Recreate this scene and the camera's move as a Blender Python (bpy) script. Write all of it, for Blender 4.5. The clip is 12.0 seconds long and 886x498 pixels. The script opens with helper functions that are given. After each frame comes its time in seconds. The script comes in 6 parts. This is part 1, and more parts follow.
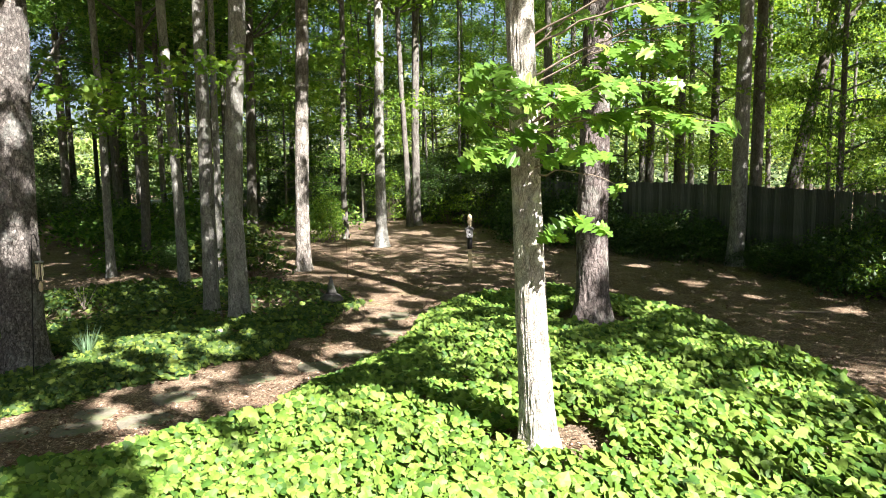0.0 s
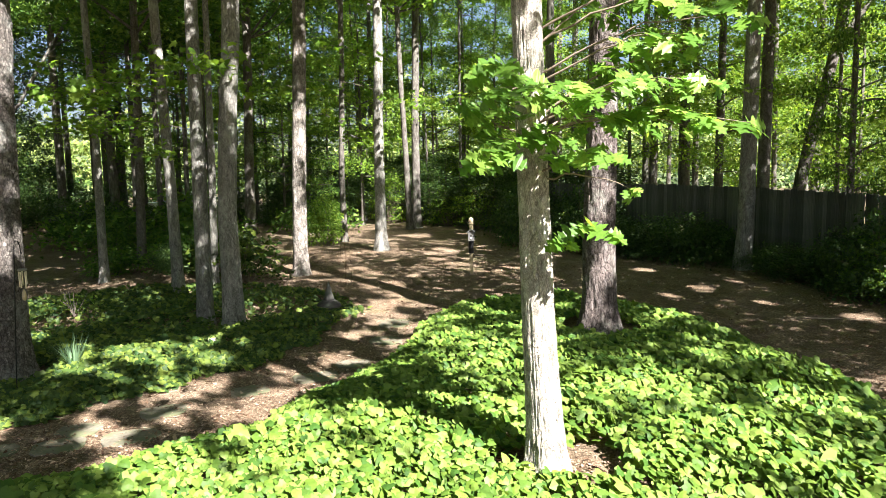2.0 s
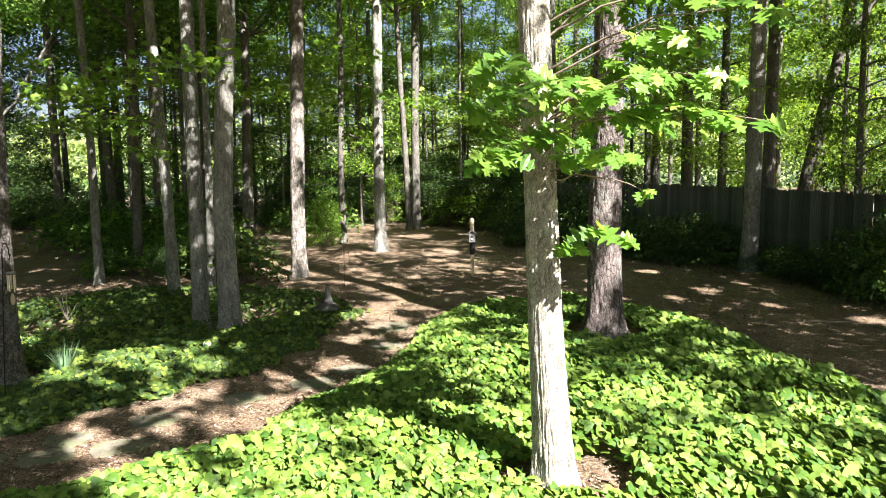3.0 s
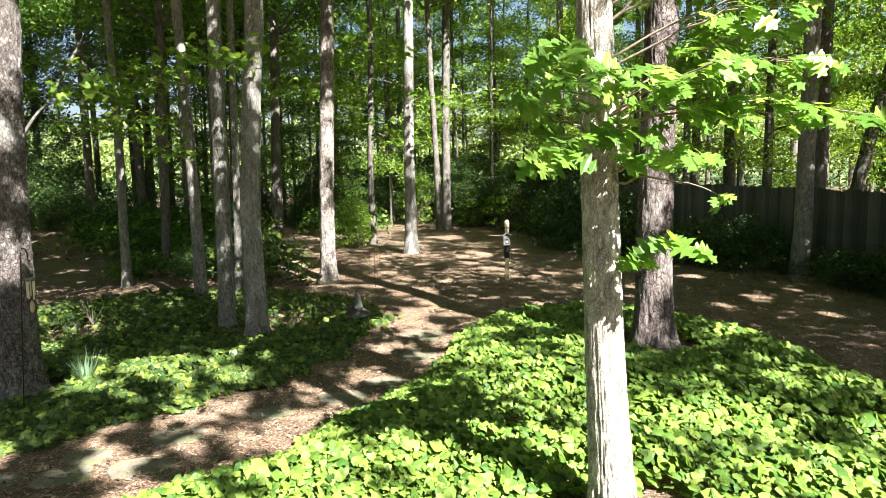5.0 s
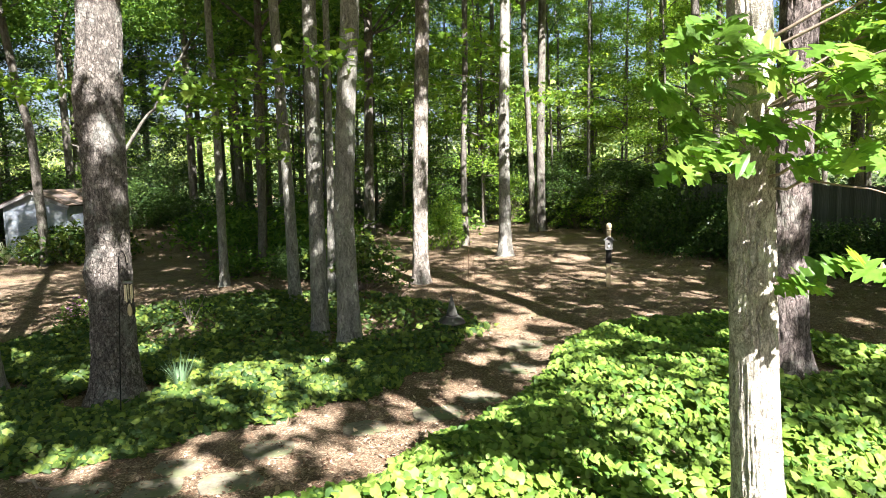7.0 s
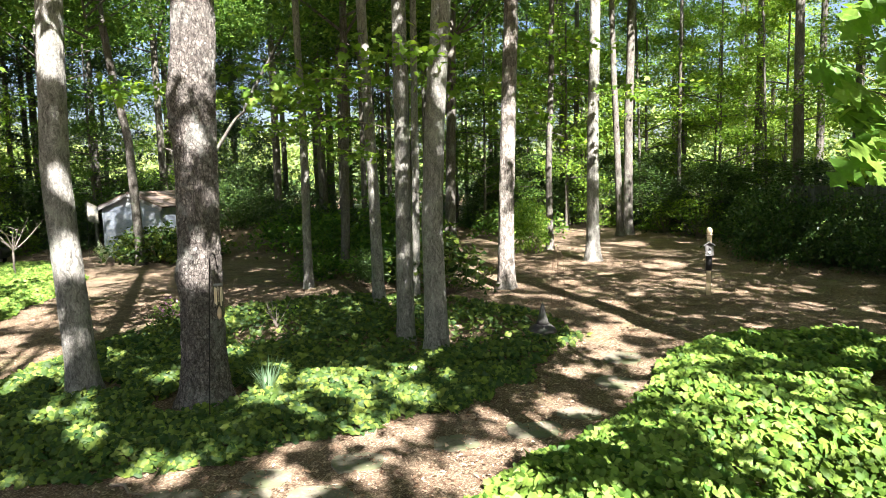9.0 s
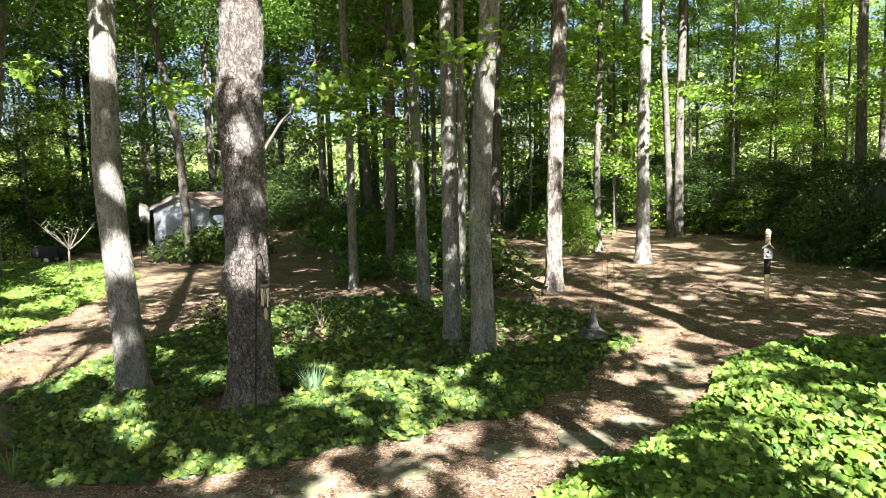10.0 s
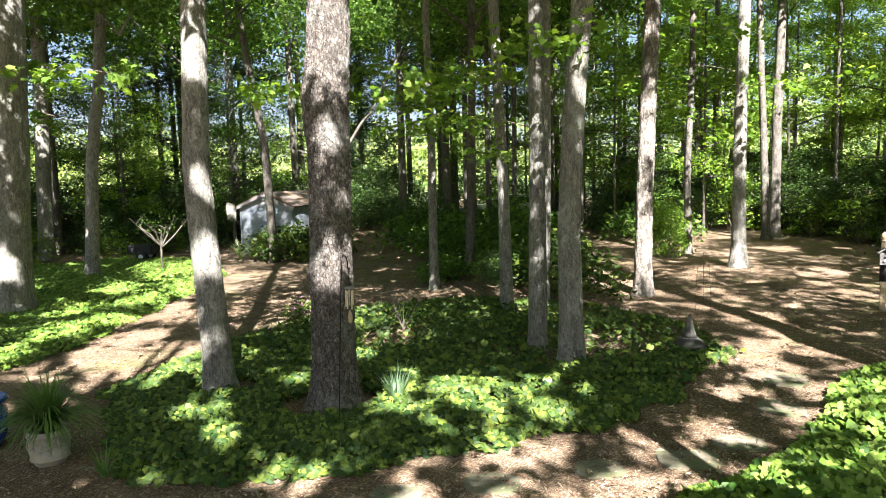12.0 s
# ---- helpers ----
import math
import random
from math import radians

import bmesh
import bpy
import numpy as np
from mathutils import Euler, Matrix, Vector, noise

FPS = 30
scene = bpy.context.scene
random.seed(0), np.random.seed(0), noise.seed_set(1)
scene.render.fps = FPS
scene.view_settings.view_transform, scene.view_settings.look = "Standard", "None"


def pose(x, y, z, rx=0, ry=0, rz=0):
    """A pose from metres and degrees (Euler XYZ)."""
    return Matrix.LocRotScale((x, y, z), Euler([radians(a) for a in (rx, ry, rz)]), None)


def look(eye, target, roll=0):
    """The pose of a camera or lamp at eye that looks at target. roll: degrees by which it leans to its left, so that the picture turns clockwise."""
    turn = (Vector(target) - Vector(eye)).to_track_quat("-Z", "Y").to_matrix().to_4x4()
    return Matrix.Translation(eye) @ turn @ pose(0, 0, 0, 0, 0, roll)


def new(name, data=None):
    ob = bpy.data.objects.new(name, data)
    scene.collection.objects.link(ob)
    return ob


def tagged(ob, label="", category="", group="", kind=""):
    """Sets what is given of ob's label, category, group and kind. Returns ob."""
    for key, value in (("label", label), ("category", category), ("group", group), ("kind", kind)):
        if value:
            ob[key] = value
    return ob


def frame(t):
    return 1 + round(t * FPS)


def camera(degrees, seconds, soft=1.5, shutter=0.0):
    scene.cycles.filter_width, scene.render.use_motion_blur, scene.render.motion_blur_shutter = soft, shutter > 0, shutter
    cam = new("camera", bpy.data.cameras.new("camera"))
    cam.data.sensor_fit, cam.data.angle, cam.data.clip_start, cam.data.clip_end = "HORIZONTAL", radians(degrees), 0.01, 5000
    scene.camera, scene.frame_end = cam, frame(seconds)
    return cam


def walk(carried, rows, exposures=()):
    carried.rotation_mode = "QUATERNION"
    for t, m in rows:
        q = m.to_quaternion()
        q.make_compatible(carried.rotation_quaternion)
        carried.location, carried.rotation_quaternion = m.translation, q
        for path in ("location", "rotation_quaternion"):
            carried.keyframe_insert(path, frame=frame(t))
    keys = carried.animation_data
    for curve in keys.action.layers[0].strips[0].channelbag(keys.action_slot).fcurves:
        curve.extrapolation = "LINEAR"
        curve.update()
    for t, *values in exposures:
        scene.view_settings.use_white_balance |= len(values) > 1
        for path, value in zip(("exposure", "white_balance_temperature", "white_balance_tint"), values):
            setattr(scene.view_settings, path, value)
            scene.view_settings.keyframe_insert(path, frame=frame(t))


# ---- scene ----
cam = camera(65.5, 12.0, soft=0.7)
PATH = [
    (0, (2.062, -1.582, 2.493), (1.562, 0.342, 2.269), -0.8),
    (0.5, (2.042, -1.514, 2.501), (1.542, 0.409, 2.279), -0.9),
    (1, (2.007, -1.431, 2.513), (1.508, 0.493, 2.29), -0.8),
    (1.5, (1.979, -1.317, 2.517), (1.479, 0.607, 2.294), -0.9),
    (2, (1.953, -1.199, 2.511), (1.452, 0.725, 2.291), -0.9),
    (2.5, (1.91, -1.074, 2.521), (1.411, 0.849, 2.299), -0.9),
    (3, (1.861, -0.951, 2.52), (1.362, 0.973, 2.299), -0.9),
    (4.8, (1.619, -0.474, 2.559), (1.061, 1.433, 2.332), -1.1),
    (5, (1.588, -0.428, 2.544), (1.012, 1.474, 2.322), -1.0),
    (5.5, (1.503, -0.302, 2.553), (0.863, 1.58, 2.332), -1.0),
    (6, (1.419, -0.181, 2.57), (0.713, 1.677, 2.35), -1.1),
    (6.5, (1.33, -0.061, 2.58), (0.563, 1.774, 2.362), -1.2),
    (6.7, (1.298, 0.007, 2.579), (0.511, 1.832, 2.36), -1.2),
    (8.5, (0.946, 0.319, 2.584), (-0.012, 2.061, 2.369), -1.3),
    (9, (0.848, 0.395, 2.564), (-0.163, 2.108, 2.355), -1.3),
    (9.5, (0.761, 0.47, 2.564), (-0.304, 2.15, 2.356), -1.3),
    (10, (0.688, 0.533, 2.555), (-0.428, 2.179, 2.351), -1.4),
    (10.5, (0.617, 0.588, 2.564), (-0.541, 2.206, 2.359), -1.4),
    (11, (0.542, 0.637, 2.565), (-0.659, 2.223, 2.362), -1.4),
    (11.5, (0.464, 0.679, 2.563), (-0.781, 2.231, 2.361), -1.4),
    (12, (0.383, 0.715, 2.565), (-0.909, 2.229, 2.364), -1.5),
]
walk(cam, [(t, look(eye, target, roll)) for t, eye, target, roll in PATH], exposures=[(0, 2.73, 6200, 16), (3, 2.77, 6200, 16), (6.0, 2.92, 6200, 16), (9.0, 3.06, 6200, 16), (12.0, 3.12, 6200, 16)])

# world, sun and exposure
SUN_AZ = Vector((0.77, -0.635, 0.0)).normalized()
SUN_EL = radians(44)
world = bpy.data.worlds.new("sky")
scene.world = world
world.use_nodes = True
wn = world.node_tree
sky = wn.nodes.new("ShaderNodeTexSky")
sky.sky_type = "NISHITA"
sky.sun_disc = False
sky.dust_density = 2.5
sky.sun_elevation = SUN_EL
sky.sun_rotation = math.atan2(SUN_AZ.x, SUN_AZ.y)
wn.links.new(sky.outputs[0], wn.nodes["Background"].inputs[0])
wn.nodes["Background"].inputs[1].default_value = 0.026
sun_data = bpy.data.lights.new("sun", "SUN")
sun_data.energy = 5.0
sun_data.angle = radians(0.53)
sun_data.color = (1.0, 0.95, 0.86)
sun = new("sun", sun_data)
sun_way = Vector((SUN_AZ.x * math.cos(SUN_EL), SUN_AZ.y * math.cos(SUN_EL), math.sin(SUN_EL)))
sun.matrix_world = look(sun_way * 60, (0, 0, 0))

rng = np.random.default_rng(7)


# ---------------------------------------------------------------- materials
def ramp_node(nt, stops, fac):
    r = nt.nodes.new("ShaderNodeValToRGB")
    els = r.color_ramp.elements
    while len(els) < len(stops):
        els.new(0.5)
    for e, (p, c) in zip(els, stops):
        e.position = p
        e.color = (*c, 1)
    nt.links.new(fac, r.inputs[0])
    return r.outputs[0]


def node_noise(nt, coord, scale, detail=4.0, rough=0.6, stretch=(1, 1, 1)):
    m = nt.nodes.new("ShaderNodeMapping")
    m.inputs["Scale"].default_value = stretch
    nt.links.new(coord, m.inputs[0])
    n = nt.nodes.new("ShaderNodeTexNoise")
    n.inputs["Scale"].default_value = scale
    n.inputs["Detail"].default_value = detail
    n.inputs["Roughness"].default_value = rough
    nt.links.new(m.outputs[0], n.inputs[0])
    return n.outputs[0]


def mix_col(nt, fac, a, b, mode="MIX"):
    m = nt.nodes.new("ShaderNodeMix")
    m.data_type, m.blend_type = "RGBA", mode
    for sock, v in ((m.inputs[0], fac), (m.inputs[6], a), (m.inputs[7], b)):
        if isinstance(v, (int, float)):
            sock.default_value = v
        elif isinstance(v, tuple):
            sock.default_value = (*v, 1)
        else:
            nt.links.new(v, sock)
    return m.outputs[2]


def base_mat(name):
    m = bpy.data.materials.new(name)
    m.use_nodes = True
    nt = m.node_tree
    return m, nt, nt.nodes["Principled BSDF"], nt.nodes.new("ShaderNodeTexCoord").outputs["Object"]


def bump(nt, height, strength, dist, bsdf):
    b = nt.nodes.new("ShaderNodeBump")
    b.inputs["Strength"].default_value = strength
    b.inputs["Distance"].default_value = dist
    nt.links.new(height, b.inputs["Height"])
    nt.links.new(b.outputs[0], bsdf.inputs["Normal"])


def grain_mat(name, stops, scale, rough=0.8, stretch=(1, 1, 1), bump_d=0.004, stain=None, stain_scale=1.2, metal=0.0, vary=0.0):
    """Two-scale noise surface: grain from the stops, broad stains over it."""
    m, nt, bs, co = base_mat(name)
    n = node_noise(nt, co, scale, 6, 0.65, stretch)
    col = ramp_node(nt, stops, n)
    if stain:
        s = node_noise(nt, co, stain_scale, 3, 0.6)
        f = ramp_node(nt, [(0.45, (0, 0, 0)), (0.62, (1, 1, 1))], s)
        col = mix_col(nt, f, col, stain)
    if vary:
        info = nt.nodes.new("ShaderNodeObjectInfo")
        v = ramp_node(nt, [(0, (1 - vary,) * 3), (1, (1 + vary,) * 3)], info.outputs["Random"])
        col = mix_col(nt, 1.0, col, v, "MULTIPLY")
    nt.links.new(col, bs.inputs["Base Color"])
    bs.inputs["Roughness"].default_value = rough
    bs.inputs["Metallic"].default_value = metal
    if bump_d:
        bump(nt, n, 0.7, bump_d, bs)
    return m


def leaf_mat(name, dark, mid, light, glow, rough=0.55, trans=0.35, per_object=False, spec=0.22):
    """Leaf surface with a translucent share; each leaf takes a shade of its own."""
    m, nt, bs, co = base_mat(name)
    if per_object:
        rnd = nt.nodes.new("ShaderNodeObjectInfo").outputs["Random"]
    else:
        rnd = nt.nodes.new("ShaderNodeNewGeometry").outputs["Random Per Island"]
    col = ramp_node(nt, [(0.0, dark), (0.55, mid), (1.0, light)], rnd)
    n = node_noise(nt, co, 9, 3, 0.6)
    shade = ramp_node(nt, [(0.3, (0.8, 0.8, 0.8)), (0.7, (1.15, 1.15, 1.1))], n)
    col = mix_col(nt, 1.0, col, shade, "MULTIPLY")
    nt.links.new(col, bs.inputs["Base Color"])
    bs.inputs["Roughness"].default_value = rough
    bs.inputs["Specular IOR Level"].default_value = spec
    tr = nt.nodes.new("ShaderNodeBsdfTranslucent")
    tcol = mix_col(nt, 1.0, col, glow, "MULTIPLY")
    nt.links.new(tcol, tr.inputs[0])
    mx = nt.nodes.new("ShaderNodeMixShader")
    mx.inputs[0].default_value = trans
    nt.links.new(bs.outputs[0], mx.inputs[1])
    nt.links.new(tr.outputs[0], mx.inputs[2])
    nt.links.new(mx.outputs[0], nt.nodes["Material Output"].inputs[0])
    return m


def bark_mat(name, dark, mid, light, lichen, ridge_scale, stretch, plate=0.0, depth=0.02, warped=0.2):
    """Furrowed bark: stretched fibre noise, broken plates of differing shade, lichen patches."""
    m, nt, bs, co = base_mat(name)
    warp = nt.nodes.new("ShaderNodeTexNoise")
    warp.inputs["Scale"].default_value = 7
    warp.inputs["Detail"].default_value = 5
    nt.links.new(co, warp.inputs[0])
    wv = mix_col(nt, warped, co, warp.outputs[1], "ADD")
    n = node_noise(nt, wv, ridge_scale, 9, 0.66, (1, 1, stretch))
    fine = node_noise(nt, co, ridge_scale * 4.5, 6, 0.7, (1, 1, 0.5))
    mp = nt.nodes.new("ShaderNodeMapping")
    mp.inputs["Scale"].default_value = (1, 1, stretch * 1.25)
    nt.links.new(wv, mp.inputs[0])
    vor = []
    for feature in ("DISTANCE_TO_EDGE", "F1"):
        v = nt.nodes.new("ShaderNodeTexVoronoi")
        v.feature = feature
        v.inputs["Scale"].default_value = ridge_scale * 1.1
        nt.links.new(mp.outputs[0], v.inputs[0])
        vor.append(v)
    crack = ramp_node(nt, [(0.02, (0.25, 0.25, 0.25)), (0.16, (1, 1, 1))], mix_col(nt, 1.0, mix_col(nt, 0.30, vor[0].outputs[0], fine, "ADD"), (0.13, 0.13, 0.13), "SUBTRACT"))
    col = ramp_node(nt, [(0.30, dark), (0.50, mid), (0.70, light)], n)
    tone = ramp_node(nt, [(0.0, (0.6, 0.6, 0.6)), (1.0, (1.4, 1.38, 1.34))], vor[1].outputs["Color"])
    col = mix_col(nt, plate, col, mix_col(nt, 1.0, mix_col(nt, crack, dark, col), tone, "MULTIPLY"))
    speck = ramp_node(nt, [(0.35, (0.55, 0.55, 0.55)), (0.65, (1.3, 1.3, 1.3))], fine)
    col = mix_col(nt, 1.0, col, speck, "MULTIPLY")
    patch = node_noise(nt, co, 2.6, 7, 0.75)
    pf = ramp_node(nt, [(0.52, (0, 0, 0)), (0.66, (0.65, 0.65, 0.65))], patch)
    col = mix_col(nt, pf, col, lichen)
    nt.links.new(col, bs.inputs["Base Color"])
    bs.inputs["Roughness"].default_value = 0.9
    bs.inputs["Specular IOR Level"].default_value = 0.2
    h = mix_col(nt, 0.35, mix_col(nt, plate * 0.45, n, crack), fine)
    bump(nt, h, 1.0, depth, bs)
    return m


M_IVY = leaf_mat("ivy leaf", (0.036, 0.092, 0.0136), (0.112, 0.188, 0.0245), (0.192, 0.276, 0.056), (1.5, 1.4, 0.65), 0.55, 0.3, False, 0.25)
M_IVY_ONE = leaf_mat("ivy leaf single", (0.036, 0.092, 0.0136), (0.112, 0.188, 0.0245), (0.192, 0.276, 0.056), (1.5, 1.4, 0.65), 0.55, 0.3, True, 0.25)
# darker copy of the ivy leaf, the trees' shade mixed into its greens
M_SHADE_LEAF = leaf_mat("shade-toned leaf", (0.0178, 0.0488, 0.0118), (0.054, 0.0925, 0.0165), (0.152, 0.202, 0.034), (1.4, 1.4, 0.65), 0.55, 0.28, False, 0.25)
M_OAK = leaf_mat("oak leaf", (0.068, 0.153, 0.0238), (0.128, 0.242, 0.0382), (0.23, 0.348, 0.068), (1.5, 1.45, 0.65), 0.36, 0.5, True)
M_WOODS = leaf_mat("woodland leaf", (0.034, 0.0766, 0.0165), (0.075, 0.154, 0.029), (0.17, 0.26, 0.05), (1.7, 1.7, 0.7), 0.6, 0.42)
# lit copy of the woodland leaf; sunlight on it is put into the greens
M_BRIGHT = leaf_mat("lit-tone leaf", (0.074, 0.154, 0.022), (0.149, 0.265, 0.039), (0.263, 0.378, 0.066), (1.6, 1.5, 0.6), 0.58, 0.5)
M_UNDER = leaf_mat("undergrowth leaf", (0.0458, 0.102, 0.0204), (0.102, 0.194, 0.0358), (0.214, 0.317, 0.0612), (1.5, 1.5, 0.7), 0.42, 0.4)
# leaf for far treetops, their sunlight put into the pale colour
M_SUNNY = leaf_mat("far leaf with sun in its colour", (0.07, 0.12, 0.025), (0.18, 0.26, 0.06), (0.36, 0.44, 0.14), (1.4, 1.3, 0.7), 0.5, 0.35)
# evergreen leaf, darkened further for the shade under the canopy
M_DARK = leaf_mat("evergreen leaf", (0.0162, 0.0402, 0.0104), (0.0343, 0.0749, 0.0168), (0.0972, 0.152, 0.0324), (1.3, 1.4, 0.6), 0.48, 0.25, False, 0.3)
M_BLADE = leaf_mat("strap leaf", (0.05, 0.12, 0.025), (0.10, 0.19, 0.045), (0.20, 0.28, 0.10), (1.4, 1.4, 0.7), 0.4, 0.3)
M_IRIS = leaf_mat("sword leaf", (0.06, 0.13, 0.06), (0.12, 0.20, 0.11), (0.20, 0.28, 0.16), (1.3, 1.3, 0.8), 0.6, 0.25, False, 0.2)
M_PALE = leaf_mat("variegated strap leaf", (0.22, 0.30, 0.14), (0.42, 0.48, 0.30), (0.66, 0.70, 0.52), (1.2, 1.2, 0.9), 0.45, 0.25)
M_LITTER = leaf_mat("fallen leaf", (0.065, 0.036, 0.023), (0.20, 0.13, 0.085), (0.40, 0.31, 0.23), (1.1, 1.0, 0.8), 0.85, 0.1, False, 0.15)
M_PETAL = leaf_mat("petal", (0.35, 0.16, 0.34), (0.45, 0.22, 0.42), (0.55, 0.32, 0.5), (1.2, 1.0, 1.2), 0.6, 0.3)

M_BARK_OAK = bark_mat("grey hardwood bark", (0.066, 0.063, 0.054), (0.215, 0.208, 0.183), (0.40, 0.39, 0.345), (0.30, 0.325, 0.26), 24, 0.15, 0.35, 0.034)
M_BARK_PALE = bark_mat("pale furrowed oak bark", (0.13, 0.115, 0.09), (0.47, 0.435, 0.365), (0.68, 0.65, 0.57), (0.52, 0.53, 0.42), 26, 0.15, 0.55, 0.045)
M_BARK_PINE = bark_mat("plated pine bark", (0.046, 0.040, 0.036), (0.17, 0.152, 0.135), (0.34, 0.315, 0.285), (0.30, 0.315, 0.28), 21, 0.55, 0.9, 0.07, 0.10)
M_BARK_SLIM = bark_mat("pale flaky pine bark", (0.075, 0.063, 0.053), (0.25, 0.225, 0.195), (0.45, 0.415, 0.37), (0.34, 0.35, 0.30), 15, 0.4, 0.8, 0.06, 0.12)
M_BARK_BROWN = bark_mat("brown furrowed pine bark", (0.045, 0.036, 0.033), (0.135, 0.112, 0.102), (0.27, 0.24, 0.225), (0.24, 0.245, 0.205), 17, 0.36, 0.85, 0.05, 0.08)
M_BARK_FAR = bark_mat("woodland bark", (0.042, 0.037, 0.032), (0.108, 0.098, 0.084), (0.20, 0.188, 0.164), (0.18, 0.20, 0.15), 16, 0.2, 0.3, 0.02)
M_TWIG = grain_mat("twig bark", [(0.3, (0.10, 0.075, 0.05)), (0.7, (0.24, 0.19, 0.14))], 60, 0.85)
M_BARE = grain_mat("bare pale branch", [(0.3, (0.095, 0.078, 0.062)), (0.7, (0.19, 0.165, 0.135))], 30, 0.8)
M_FENCE = grain_mat("weathered grey board", [(0.25, (0.03, 0.033, 0.03)), (0.5, (0.08, 0.084, 0.076)), (0.75, (0.165, 0.168, 0.152))], 14, 0.92, (6, 6, 0.35), 0.004, (0.05, 0.058, 0.045), 1.6, 0, 0.4)
M_SHED = grain_mat("faded blue-grey siding", [(0.3, (0.17, 0.205, 0.25)), (0.7, (0.29, 0.33, 0.38))], 9, 0.75, (1, 1, 3), 0.003, (0.36, 0.38, 0.38))
M_TRIM = grain_mat("white trim paint", [(0.3, (0.62, 0.62, 0.60)), (0.7, (0.8, 0.8, 0.78))], 12, 0.6, (1, 1, 1), 0.001)
M_ROOF = grain_mat("brown asphalt shingle", [(0.3, (0.05, 0.04, 0.036)), (0.7, (0.12, 0.095, 0.083))], 25, 0.95, (1, 1, 1), 0.004, (0.2, 0.14, 0.1))
M_SLAB = grain_mat("mossy flagstone", [(0.3, (0.085, 0.075, 0.052)), (0.7, (0.18, 0.165, 0.12))], 18, 0.9, (1, 1, 1), 0.008, (0.10, 0.11, 0.055), 3.0)
M_POST = grain_mat("pale post wood", [(0.3, (0.34, 0.25, 0.14)), (0.7, (0.52, 0.41, 0.25))], 20, 0.75, (5, 5, 0.5), 0.002, (0.36, 0.29, 0.19), 4)
M_HOUSE = grain_mat("weathered nest box wood", [(0.3, (0.12, 0.115, 0.11)), (0.7, (0.27, 0.26, 0.25))], 24, 0.85, (4, 4, 1), 0.002)
M_BLACK = grain_mat("black painted iron", [(0.3, (0.012, 0.012, 0.012)), (0.7, (0.03, 0.028, 0.026))], 40, 0.5, (1, 1, 1), 0.001, None, 1, 0.6)
M_RUST = grain_mat("rusted wire", [(0.3, (0.06, 0.03, 0.02)), (0.7, (0.16, 0.08, 0.045))], 50, 0.85, (1, 1, 1), 0.001, None, 1, 0.4)
M_STONE = grain_mat("dark cast stone", [(0.3, (0.02, 0.018, 0.017)), (0.7, (0.055, 0.049, 0.047))], 28, 0.9, (1, 1, 1), 0.004, (0.06, 0.066, 0.05), 6)
M_CREAM = grain_mat("aged cream terracotta", [(0.3, (0.20, 0.18, 0.14)), (0.7, (0.37, 0.34, 0.28))], 20, 0.7, (1, 1, 1), 0.003, (0.30, 0.28, 0.18), 7)
M_BLUE = grain_mat("cobalt glaze", [(0.3, (0.012, 0.035, 0.22)), (0.7, (0.03, 0.09, 0.42))], 6, 0.12, (1, 1, 1), 0.0006)
M_SOIL = grain_mat("potting soil", [(0.3, (0.02, 0.014, 0.01)), (0.7, (0.06, 0.042, 0.03))], 60, 0.95, (1, 1, 1), 0.01)
M_BRASS = grain_mat("pale metal tube", [(0.3, (0.55, 0.50, 0.36)), (0.7, (0.75, 0.70, 0.55))], 30, 0.35, (1, 1, 0.3), 0.0005, None, 1, 0.7)
M_STUMP = grain_mat("grey cut wood", [(0.3, (0.13, 0.115, 0.09)), (0.7, (0.30, 0.27, 0.22))], 40, 0.9, (1, 1, 0.3), 0.006)
M_CLOTH = grain_mat("faded printed cloth", [(0.35, (0.07, 0.08, 0.07)), (0.5, (0.18, 0.17, 0.14)), (0.65, (0.34, 0.32, 0.26))], 5, 0.9, (1, 1, 1), 0.001)
M_CARPAINT = grain_mat("white car paint", [(0.3, (0.72, 0.73, 0.74)), (0.7, (0.8, 0.8, 0.8))], 3, 0.25, (1, 1, 1), 0)
M_RUBBER = grain_mat("black rubber", [(0.3, (0.012, 0.012, 0.012)), (0.7, (0.03, 0.03, 0.03))], 30, 0.8)
M_GLASS = grain_mat("dark car glass", [(0.3, (0.01, 0.012, 0.014)), (0.7, (0.02, 0.024, 0.026))], 3, 0.08, (1, 1, 1), 0)


